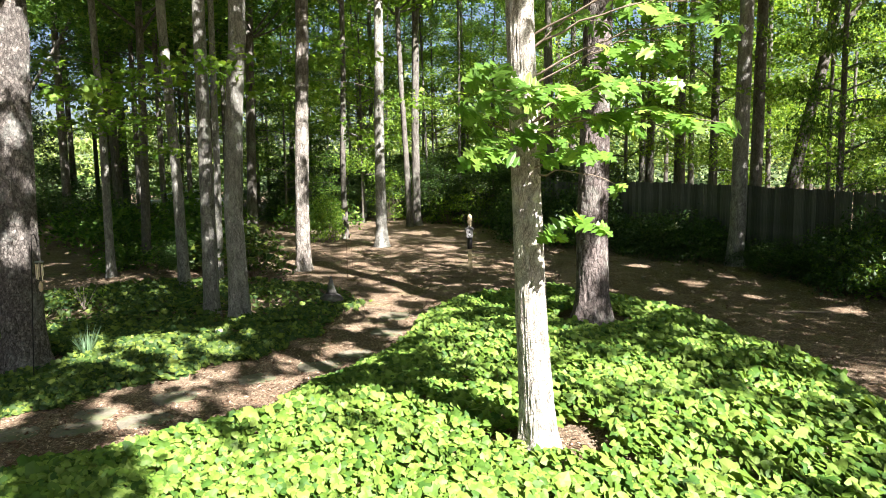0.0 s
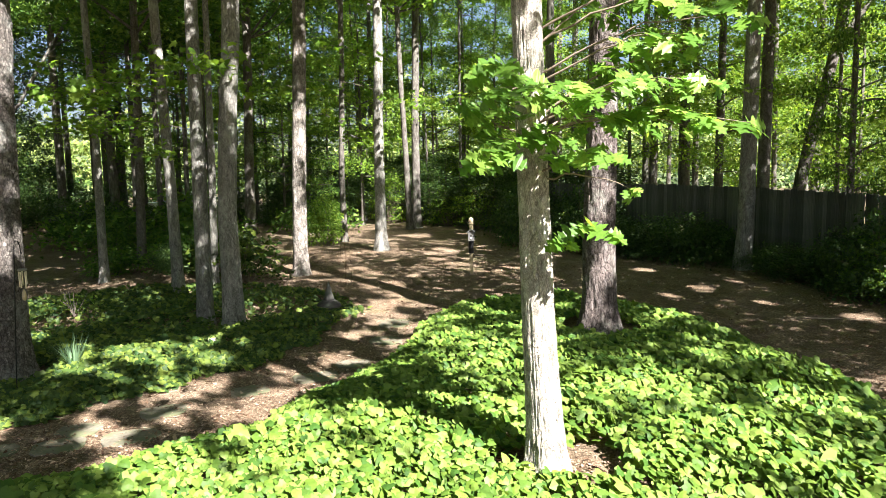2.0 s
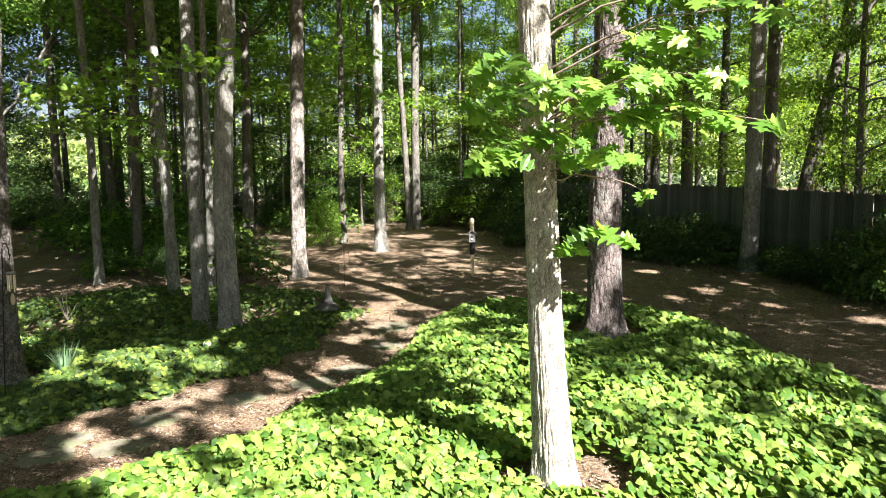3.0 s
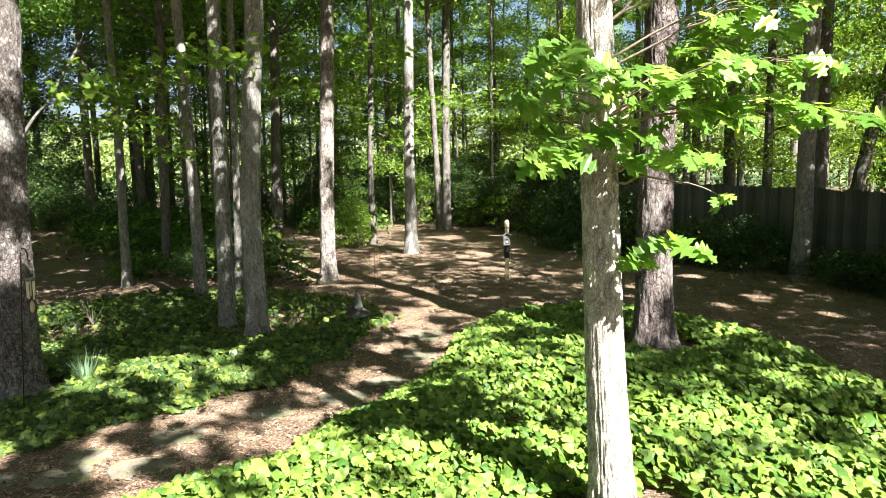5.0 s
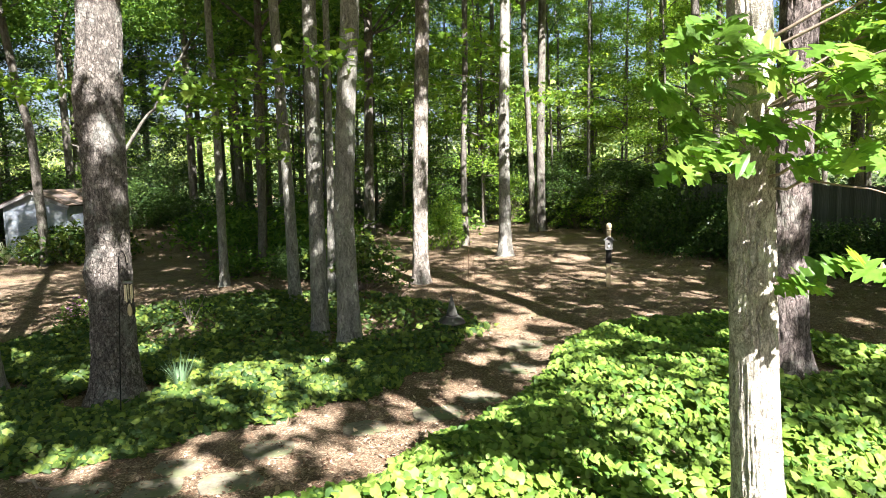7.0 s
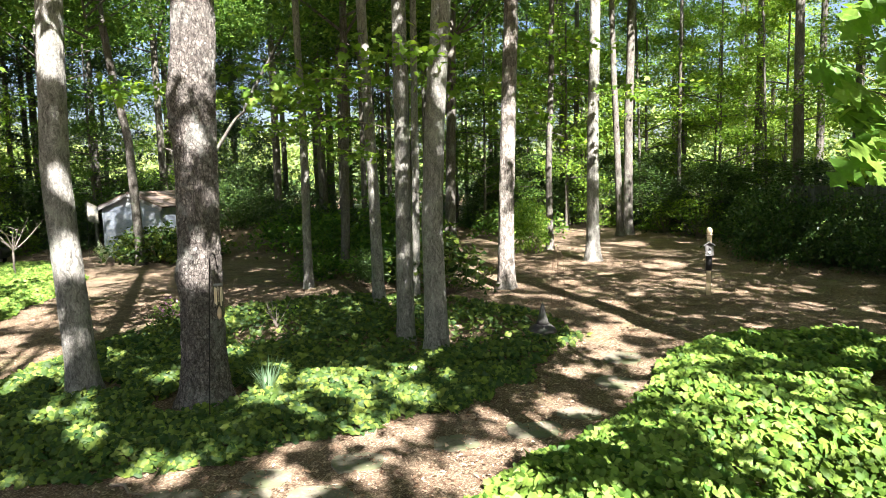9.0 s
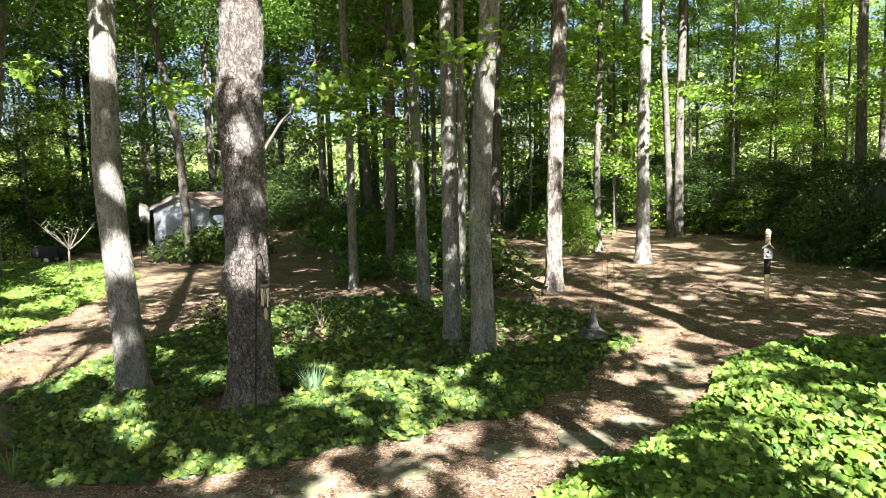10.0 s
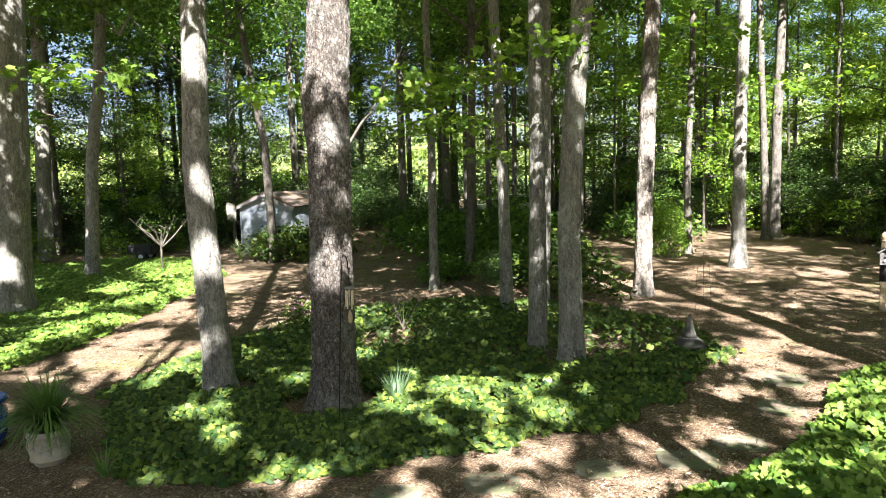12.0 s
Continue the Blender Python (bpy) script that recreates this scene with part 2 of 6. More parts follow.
def ground_material():
    """Pine straw and wood chips: reddish straw, grey-tan chips, damp dark and mossy patches."""
    m, nt, bs, co = base_mat("pine straw and mulch")
    fib = node_noise(nt, co, 55, 8, 0.75, (1.0, 0.45, 1))
    fib2 = node_noise(nt, co, 70, 8, 0.75, (0.4, 1.0, 1))
    f = mix_col(nt, 0.5, fib, fib2)
    straw = ramp_node(nt, [(0.36, (0.03, 0.02, 0.013)), (0.5, (0.115, 0.080, 0.050)), (0.63, (0.41, 0.325, 0.226))], f)
    chips = ramp_node(nt, [(0.36, (0.036, 0.026, 0.017)), (0.5, (0.135, 0.098, 0.066)), (0.63, (0.445, 0.36, 0.26))], f)
    blend = ramp_node(nt, [(0.4, (0, 0, 0)), (0.6, (1, 1, 1))], node_noise(nt, co, 0.55, 4, 0.6))
    col = mix_col(nt, blend, straw, chips)
    moss = ramp_node(nt, [(0.56, (0, 0, 0)), (0.70, (0.6, 0.6, 0.6))], node_noise(nt, co, 0.8, 5, 0.65))
    col = mix_col(nt, moss, col, (0.12, 0.13, 0.05))
    damp = ramp_node(nt, [(0.35, (0.68, 0.66, 0.64)), (0.6, (1.08, 1.08, 1.08))], node_noise(nt, co, 2.7, 5, 0.65))
    col = mix_col(nt, 1.0, col, damp, "MULTIPLY")
    nt.links.new(col, bs.inputs["Base Color"])
    bs.inputs["Roughness"].default_value = 0.95
    bs.inputs["Specular IOR Level"].default_value = 0.15
    bump(nt, f, 1.0, 0.02, bs)
    return m


M_GROUND = ground_material()


# ---------------------------------------------------------------- mesh tools
def mesh_np(name, verts, faces, mat, smooth=False):
    """A mesh from arrays: verts (n, 3), faces (m, 3) or (m, 4)."""
    verts, faces = np.asarray(verts, np.float32), np.asarray(faces, np.int32)
    me = bpy.data.meshes.new(name)
    k = faces.shape[1]
    me.vertices.add(len(verts))
    me.vertices.foreach_set("co", verts.ravel())
    me.loops.add(faces.size)
    me.loops.foreach_set("vertex_index", faces.ravel())
    me.polygons.add(len(faces))
    me.polygons.foreach_set("loop_start", np.arange(0, faces.size, k, dtype=np.int32))
    me.polygons.foreach_set("use_smooth", np.full(len(faces), smooth))
    me.update(calc_edges=True)
    if mat:
        me.materials.append(mat)
    return me


def part(name, data, mat, parent, label="", m=None):
    """ONE mesh object under a thing or a part, from a bmesh or a mesh."""
    if isinstance(data, bmesh.types.BMesh):
        me = bpy.data.meshes.new(name)
        data.to_mesh(me)
        data.free()
    else:
        me = data
    if mat and not me.materials:
        me.materials.append(mat)
    ob = new(name, me)
    ob.parent = parent
    if m is not None:
        ob.matrix_basis = m
    if label:
        ob["label"] = label
    return ob


def thing(name, x, y, z=0.0, rz=0.0, **tags):
    ob = new(name)
    ob.empty_display_size = 0.2
    ob.matrix_basis = pose(x, y, z, 0, 0, rz)
    return tagged(ob, **tags)


def box(bm, sx, sy, sz, m=None, bevel=0.0):
    """A box standing on z = 0, with bevelled edges."""
    r = bmesh.ops.create_cube(bm, size=1.0)
    vs = r["verts"]
    bmesh.ops.scale(bm, vec=(sx, sy, sz), verts=vs)
    bmesh.ops.translate(bm, vec=(0, 0, sz / 2), verts=vs)
    if bevel:
        es = list({e for v in vs for e in v.link_edges})
        out = bmesh.ops.bevel(bm, geom=es, offset=bevel, segments=2, affect="EDGES")
        vs = list({v for f in out["faces"] for v in f.verts} | {v for v in vs if v.is_valid})
    if m is not None:
        bmesh.ops.transform(bm, matrix=m, verts=vs)
    return bm


def lathe(profile, sides=24, ripple=None):
    """A turned solid from (radius, height) pairs."""
    bm = bmesh.new()
    rings = []
    for r, z in profile:
        ring = []
        for i in range(sides):
            a = 2 * math.pi * i / sides
            rr = r * (ripple(a, z) if ripple else 1)
            ring.append(bm.verts.new((rr * math.cos(a), rr * math.sin(a), z)))
        rings.append(ring)
    for a, b in zip(rings, rings[1:]):
        for i in range(sides):
            j = (i + 1) % sides
            f = bm.faces.new((a[i], a[j], b[j], b[i]))
            f.smooth = True
    bm.faces.new(rings[0][::-1])
    bm.faces.new(rings[-1])
    return bm


def tube_np(pts, radii, sides=8):
    """Verts and quads of a bent, tapered tube."""
    pts, radii = np.asarray(pts, float), np.asarray(radii, float)
    t = np.gradient(pts, axis=0)
    t /= np.linalg.norm(t, axis=1)[:, None] + 1e-9
    ref = np.where(np.abs(t[:, 2:3]) < 0.9, np.array([[0, 0, 1.0]]), np.array([[1.0, 0, 0]]))
    u = np.cross(t, ref)
    u /= np.linalg.norm(u, axis=1)[:, None] + 1e-9
    w = np.cross(t, u)
    a = np.linspace(0, 2 * np.pi, sides, endpoint=False)
    ring = u[:, None, :] * np.cos(a)[None, :, None] + w[:, None, :] * np.sin(a)[None, :, None]
    v = (pts[:, None, :] + ring * radii[:, None, None]).reshape(-1, 3)
    i, j = np.meshgrid(np.arange(len(pts) - 1), np.arange(sides), indexing="ij")
    k = (j + 1) % sides
    f = np.stack([i * sides + j, i * sides + k, (i + 1) * sides + k, (i + 1) * sides + j], -1).reshape(-1, 4)
    return v, f


def join_np(items):
    vs, fs, n = [], [], 0
    for v, f in items:
        vs.append(v)
        fs.append(f + n)
        n += len(v)
    return np.concatenate(vs), np.concatenate(fs)


def lattice_noise(p, seed=0):
    """Smooth value noise in -1..1 at points p (n, 3)."""
    p = np.asarray(p, float)
    i = np.floor(p).astype(np.int64)
    f = p - i
    f = f * f * (3 - 2 * f)
    out = np.zeros(len(p))
    for dx in (0, 1):
        for dy in (0, 1):
            for dz in (0, 1):
                h = ((i[:, 0] + dx) * 374761393 + (i[:, 1] + dy) * 668265263 + (i[:, 2] + dz) * 2147483647 + seed * 974634777) & 0xFFFFFFFF
                h = ((h ^ (h >> 13)) * 1274126177) & 0xFFFFFFFF
                h = (h ^ (h >> 16)) & 0xFFFF
                w = (f[:, 0] if dx else 1 - f[:, 0]) * (f[:, 1] if dy else 1 - f[:, 1]) * (f[:, 2] if dz else 1 - f[:, 2])
                out += w * (h / 32767.5 - 1)
    return out


def noise_xy(x, y, s, seed=0):
    x, y = np.asarray(x, float), np.asarray(y, float)
    return lattice_noise(np.stack([x.ravel() * s, y.ravel() * s, np.zeros(x.size)], -1), seed).reshape(x.shape)


LEAF_SIMPLE = (np.array([[0, 0, 0], [0.30, 0.45, 0.06], [0, 1, -0.05], [-0.30, 0.45, 0.06]], float), np.array([[0, 1, 2], [0, 2, 3]]))
LEAF_TRI = (np.array([[0.05, 0, 0], [0.34, 0.62, 0.05], [-0.30, 0.85, -0.05]], float), np.array([[0, 1, 2]]))
LEAF_IVY = (np.array([[0, 0.06, 0], [0.30, -0.11, -0.02], [0.51, 0.16, -0.05], [0.36, 0.56, -0.05], [0.0, 0.94, -0.10], [-0.36, 0.56, -0.05], [-0.51, 0.16, -0.05], [-0.30, -0.11, -0.02], [0, 0.36, 0.045]], float),
            np.array([[0, 1, 8], [1, 2, 8], [2, 3, 8], [3, 4, 8], [4, 5, 8], [5, 6, 8], [6, 7, 8], [7, 0, 8]]))
LEAF_HEART = (np.array([[0, 0.04, 0], [0.46, 0.2, -0.04], [0, 0.94, -0.09], [-0.46, 0.2, -0.04], [0, 0.36, 0.045]], float), np.array([[0, 1, 4], [1, 2, 4], [2, 3, 4], [3, 0, 4]]))
LEAF_STAR = (np.array([[0, 0.30, 0.02], [0.06, 0.05, 0], [0.34, -0.02, -0.04], [0.24, 0.20, 0], [0.56, 0.38, -0.07], [0.24, 0.46, 0], [0.20, 0.70, -0.02], [0.0, 1.0, -0.10], [-0.20, 0.70, -0.02], [-0.24, 0.46, 0], [-0.56, 0.38, -0.07], [-0.24, 0.20, 0], [-0.34, -0.02, -0.04], [-0.06, 0.05, 0]], float),
             np.array([[0, k, k % 13 + 1] for k in range(1, 14)]))
LEAF_LONG = (np.array([[0, 0, 0], [0.12, 0.4, 0.03], [0, 1, -0.08], [-0.12, 0.4, 0.03]], float), np.array([[0, 1, 2], [0, 2, 3]]))


def leaf_cloud(pos, size, template, tilt=0.6, r=None, up=None):
    """Leaves at pos: normals lean away from up by about tilt radians, any way round."""
    r = r or rng
    n = len(pos)
    lv, lf = template
    nrm = np.tile(np.array([0, 0, 1.0]), (n, 1)) if up is None else np.array(up, float)
    nrm = nrm + r.normal(0, tilt, (n, 3))
    nrm /= np.linalg.norm(nrm, axis=1)[:, None] + 1e-9
    d = r.normal(0, 1, (n, 3))
    y = d - (d * nrm).sum(1)[:, None] * nrm
    y /= np.linalg.norm(y, axis=1)[:, None] + 1e-9
    x = np.cross(y, nrm)
    s = np.broadcast_to(size, (n,))[:, None, None]
    v = pos[:, None, :] + s * (lv[None, :, 0, None] * x[:, None, :] + (lv[None, :, 1, None] - 0.4) * y[:, None, :] + lv[None, :, 2, None] * nrm[:, None, :])
    f = (lf[None] + (np.arange(n) * len(lv))[:, None, None]).reshape(-1, lf.shape[1])
    return v.reshape(-1, 3), f


def in_poly(x, y, poly):
    inside = np.zeros(x.shape, bool)
    for (x0, y0), (x1, y1) in zip(poly, poly[1:] + poly[:1]):
        c = (y0 > y) != (y1 > y)
        inside ^= c & (x < (x1 - x0) * (y - y0) / (y1 - y0 + 1e-12) + x0)
    return inside


def edge_dist(x, y, poly):
    d = np.full(x.shape, 1e9)
    for (x0, y0), (x1, y1) in zip(poly, poly[1:] + poly[:1]):
        ex, ey = x1 - x0, y1 - y0
        t = np.clip(((x - x0) * ex + (y - y0) * ey) / (ex * ex + ey * ey + 1e-12), 0, 1)
        d = np.minimum(d, np.hypot(x - x0 - t * ex, y - y0 - t * ey))
    return d


def smooth(a, b, v):
    t = np.clip((np.asarray(v, float) - a) / (b - a), 0, 1)
    return t * t * (3 - 2 * t)


PATH_LINE = [(-8.5, 2.2), (-6.2, 3.0), (-4.6, 4.1), (-3.4, 5.2), (-2.6, 6.3), (-2.15, 7.5), (-1.95, 9.0), (-1.95, 10.5), (-2.3, 11.6)]


def line_dist(x, y, line):
    d = np.full(x.shape, 1e9)
    for (x0, y0), (x1, y1) in zip(line, line[1:]):
        ex, ey = x1 - x0, y1 - y0
        t = np.clip(((x - x0) * ex + (y - y0) * ey) / (ex * ex + ey * ey), 0, 1)
        d = np.minimum(d, np.hypot(x - x0 - t * ex, y - y0 - t * ey))
    return d


def land(x, y):
    """Height of the ground: a slow fall towards the house, a mound under the sunny bed, a sunk path."""
    x, y = np.asarray(x, float), np.asarray(y, float)
    z = np.clip(-0.25 + 0.035 * (y - 5), -0.38, 0.24)
    side = smooth(-9.0, -13.0, x) * (1 - smooth(17.0, 23.0, y))
    z = z * (1 - side) - 0.22 * side
    inside = np.where(in_poly(x, y, BED_RIGHT), edge_dist(x, y, BED_RIGHT), 0.0)
    z = z + (0.08 + 0.20 * smooth(-0.4, 2.2, x)) * smooth(0.0, 0.9, inside)
    z = z - 0.05 * (1 - smooth(0.35, 0.95, line_dist(x, y, PATH_LINE)))
    return z + 0.018 * noise_xy(x, y, 0.9, 3) + 0.010 * noise_xy(x, y, 3.1, 4)


def land1(x, y):
    return float(land(np.array([x]), np.array([y]))[0])


# ---------------------------------------------------------------- outlines of the ivy beds
BED_RIGHT = [(-3.48, 3.3), (-3.2, 3.7), (-2.6, 4.15), (-1.98, 5.15), (-1.8, 6.0), (-1.55, 6.9), (-1.28, 8.0), (-1.2, 9.3), (-1.28, 10.4), (-1.0, 11.1), (-0.6, 11.7), (0.2, 12.0), (1.0, 12.0), (2.0, 11.3),
             (3.3, 10.2), (3.9, 9.1), (4.3, 8.3), (4.66, 7.65), (4.95, 6.85), (5.4, 5.2), (5.6, 3.0), (5.6, 0.8), (1.5, 0.8), (-2.5, 1.2), (-4.6, 2.2), (-4.3, 2.8)]
ISLAND = [(-6.5, 3.62), (-5.96, 3.78), (-5.5, 4.2), (-5.0, 4.6), (-4.6, 4.95), (-4.25, 5.4), (-3.95, 5.9), (-3.55, 6.5), (-3.1, 7.2), (-2.95, 7.8), (-2.8, 8.5), (-2.7, 9.8), (-2.75, 10.8), (-3.3, 11.6),
          (-4.3, 12.2), (-6.3, 12.7), (-9.0, 12.0), (-10.2, 10.0), (-10.3, 7.9), (-9.9, 6.5), (-9.7, 5.7), (-9.2, 4.7), (-8.0, 4.2), (-7.2, 3.9)]
BED_LEFT = [(-11.6, 4.3), (-11.9, 5.1), (-13.3, 6.7), (-14.9, 8.55), (-15.9, 9.85), (-18.5, 12.4), (-22.0, 14.4), (-25.0, 14.0), (-27.0, 10.0), (-25.0, 4.0), (-18.0, 0.5), (-12.0, 2.0)]
# bare ground at trunk feet: centre and radius
BARE = [(1.72, 4.55, 0.36), (1.36, 4.53, 0.26), (1.02, 4.62, 0.20), (1.66, 9.1, 0.55), (-6.1, 6.12, 0.58), (-7.72, 5.6, 0.46)]

# ---------------------------------------------------------------- ground
u = np.linspace(-1, 1, 270)
gx, gy = np.meshgrid(-4 + 19 * u + 480 * u ** 9, 8 + 17 * u + 480 * u ** 9, indexing="ij")
gz = land(gx, gy)
ii, jj = np.meshgrid(np.arange(269), np.arange(269), indexing="ij")
gf = np.stack([ii * 270 + jj, (ii + 1) * 270 + jj, (ii + 1) * 270 + jj + 1, ii * 270 + jj + 1], -1).reshape(-1, 4)
ground = new("ground", mesh_np("ground", np.stack([gx, gy, gz], -1).reshape(-1, 3), gf, M_GROUND, True))
tagged(ground, "brown pine straw and wood chip mulch on level garden ground", "ground", kind="structure")

# ---------------------------------------------------------------- ivy beds
def ivy_height(x, y, poly, top):
    e = edge_dist(x, y, poly)
    lump = 0.75 + 0.30 * noise_xy(x, y, 1.3, 11) + 0.18 * noise_xy(x, y, 3.7, 12)
    return top * lump * (0.30 + 0.70 * smooth(0.0, 0.45, e))


def ivy_bed(name, poly, count, top, size, mat, label, thin=None, singles=None, shape=LEAF_IVY):
    xs, ys = np.array(poly).T
    x = rng.uniform(xs.min() - 0.2, xs.max() + 0.2, count * 3)
    y = rng.uniform(ys.min() - 0.2, ys.max() + 0.2, count * 3)
    ragged = 0.14 * noise_xy(x, y, 2.2, 21) + 0.07 * noise_xy(x, y, 6.0, 22)
    keep = np.where(in_poly(x, y, poly), edge_dist(x, y, poly), -edge_dist(x, y, poly)) + ragged > 0
    for bx, by, br in BARE:
        keep &= np.hypot(x - bx, y - by) > br * (1 + 0.25 * noise_xy(x, y, 4.0, 23))
    if thin is not None:
        keep &= rng.random(len(x)) < thin(x, y)
    x, y = x[keep][:count], y[keep][:count]
    h = ivy_height(x, y, poly, top)
    z = land(x, y) + h * rng.power(2.2, len(x)) + 0.01
    pos = np.stack([x, y, z], -1)
    s = size * rng.lognormal(0, 0.28, len(x))
    bed = thing(name, 0, 0, label=label, category="ivy")
    alone = np.zeros(len(x), bool)
    if singles is not None:
        cand = np.flatnonzero(singles(x, y) & (z > land(x, y) + 0.75 * h))[:300]
        alone[cand] = True
    face = np.array([0, 0, 0.45]) + 0.75 * np.array(sun_way)
    v, f = leaf_cloud(pos[~alone], s[~alone], shape, 0.42, up=np.tile(face, ((~alone).sum(), 1)))
    mass = part("leaf_mass", mesh_np("ivy leaves", v, f, mat), None, bed)
    mass["kind"] = "stuff"
    if alone.any():
        one = mesh_np("ivy leaf", LEAF_IVY[0] - np.array([0, 0.4, 0]), LEAF_IVY[1], M_IVY_ONE)
        for p, sz in zip(pos[alone], s[alone]):
            part("leaf", one, None, bed, m=Matrix.Translation(p) @ Vector(face + rng.normal(0, 0.34, 3)).to_track_quat("Z", "Y").to_matrix().to_4x4() @ Matrix.Rotation(rng.uniform(0, 6.28), 4, "Z") @ Matrix.Scale(sz, 4))
    # stems that carry the leaves
    k = min(len(x) // 6, 4000)
    v, f = leaf_cloud(np.stack([x[:k], y[:k], land(x[:k], y[:k]) + 0.45 * h[:k]], -1), 0.22, LEAF_LONG, 0.9)
    part("stem_mass", mesh_np("ivy stems", v, f, mat), None, bed)["kind"] = "stuff"
    return bed


ivy_bed("ivy_bed", BED_RIGHT, 42000, 0.25, 0.078, M_IVY, "sunlit bright green ivy covering the bed round two trunks",
        singles=lambda x, y: (x > -1.2) & (x < 3.4) & (y > 2.9) & (y < 3.9))
ivy_bed("ivy_bed", ISLAND, 25000, 0.23, 0.070, M_SHADE_LEAF, "ivy under trees on the island bed, shade put into its dark green",
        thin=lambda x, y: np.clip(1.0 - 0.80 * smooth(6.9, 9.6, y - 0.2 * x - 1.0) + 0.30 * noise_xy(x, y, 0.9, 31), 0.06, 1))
ivy_bed("ivy_bed", BED_LEFT, 52000, 0.20, 0.088, M_IVY, "wide bed of bright green ivy beyond the mulch path", shape=LEAF_HEART)

# ---------------------------------------------------------------- trees
def trunk_np(pts, r0, r1, height, sides=20, rings=50, flare=0.45, amp=0.012, lobes=5, seed=0, fx=10.0, fz=2.2, burls=()):
    """Trunk along pts (x, y, z from the base): flared foot, tapering top, furrowed bark."""
    pts = np.array([(0, 0, 0)] + list(pts), float)
    zz = np.concatenate([np.linspace(-0.25, 1.0, rings // 3), np.linspace(1.0, 5.5, rings // 2)[1:], np.linspace(5.5, height, rings // 6 + 3)[1:]])
    top = pts[-1]
    slope = (pts[-1, :2] - pts[0, :2]) / max(pts[-1, 2], 0.5)
    zc = np.append(pts[:, 2], height)
    ext = top[:2] + slope * 0.6 * (height - top[2])
    cx = np.interp(zz, zc, np.append(pts[:, 0], ext[0]))
    cy = np.interp(zz, zc, np.append(pts[:, 1], ext[1]))
    for _ in range(3):
        cx[1:-1] = (cx[:-2] + 2 * cx[1:-1] + cx[2:]) / 4
        cy[1:-1] = (cy[:-2] + 2 * cy[1:-1] + cy[2:]) / 4
    rad = r0 + (r1 - r0) * (np.clip(zz, 0, None) / height) ** 0.8
    foot = np.exp(-np.clip(zz, 0, None) / 0.22)
    a = np.linspace(0, 2 * np.pi, sides, endpoint=False)
    A, Z = np.meshgrid(a, zz)
    R = rad[:, None] * (1 + flare * foot[:, None] * (1 + 0.35 * np.cos(lobes * A + seed)) + 0.25 * flare * np.exp(-np.clip(Z, 0, None) / 0.9))
    n1 = lattice_noise(np.stack([np.cos(A).ravel() * r0 * fx * 4, np.sin(A).ravel() * r0 * fx * 4, Z.ravel() * fz], -1), seed).reshape(A.shape)
    n2 = lattice_noise(np.stack([np.cos(A).ravel() * 1.3, np.sin(A).ravel() * 1.3, Z.ravel() * 0.8], -1), seed + 5).reshape(A.shape)
    n3 = lattice_noise(np.stack([np.cos(A).ravel() * r0 * fx * 9, np.sin(A).ravel() * r0 * fx * 9, Z.ravel() * fz * 2.6], -1), seed + 9).reshape(A.shape)
    R = R + amp * (1 - 2 * np.abs(n1)) + 0.45 * amp * n3 + 0.05 * rad[:, None] * n2
    for bz, ba, amount, tall in burls:
        R = R + amount * np.exp(-((Z - bz) / tall) ** 2) * np.clip(np.cos(A - radians(ba)), 0, 1) ** 1.5
    v = np.stack([cx[:, None] + R * np.cos(A), cy[:, None] + R * np.sin(A), Z], -1).reshape(-1, 3)
    i, j = np.meshgrid(np.arange(len(zz) - 1), np.arange(sides), indexing="ij")
    k = (j + 1) % sides
    f = np.stack([i * sides + j, i * sides + k, (i + 1) * sides + k, (i + 1) * sides + j], -1).reshape(-1, 4)
    return v, f


def clump_cloud(centres, per, spread, flat, size, template, tilt, r):
    n = len(centres)
    c = np.repeat(centres, per, axis=0)
    off = r.normal(0, 1, (n * per, 3)) * np.array([spread, spread, flat])
    off[:, 2] -= 0.12 * (off[:, 0] ** 2 + off[:, 1] ** 2) / spread
    s = size * r.lognormal(0, 0.25, n * per)
    return leaf_cloud(c + off, s, template, tilt, r)


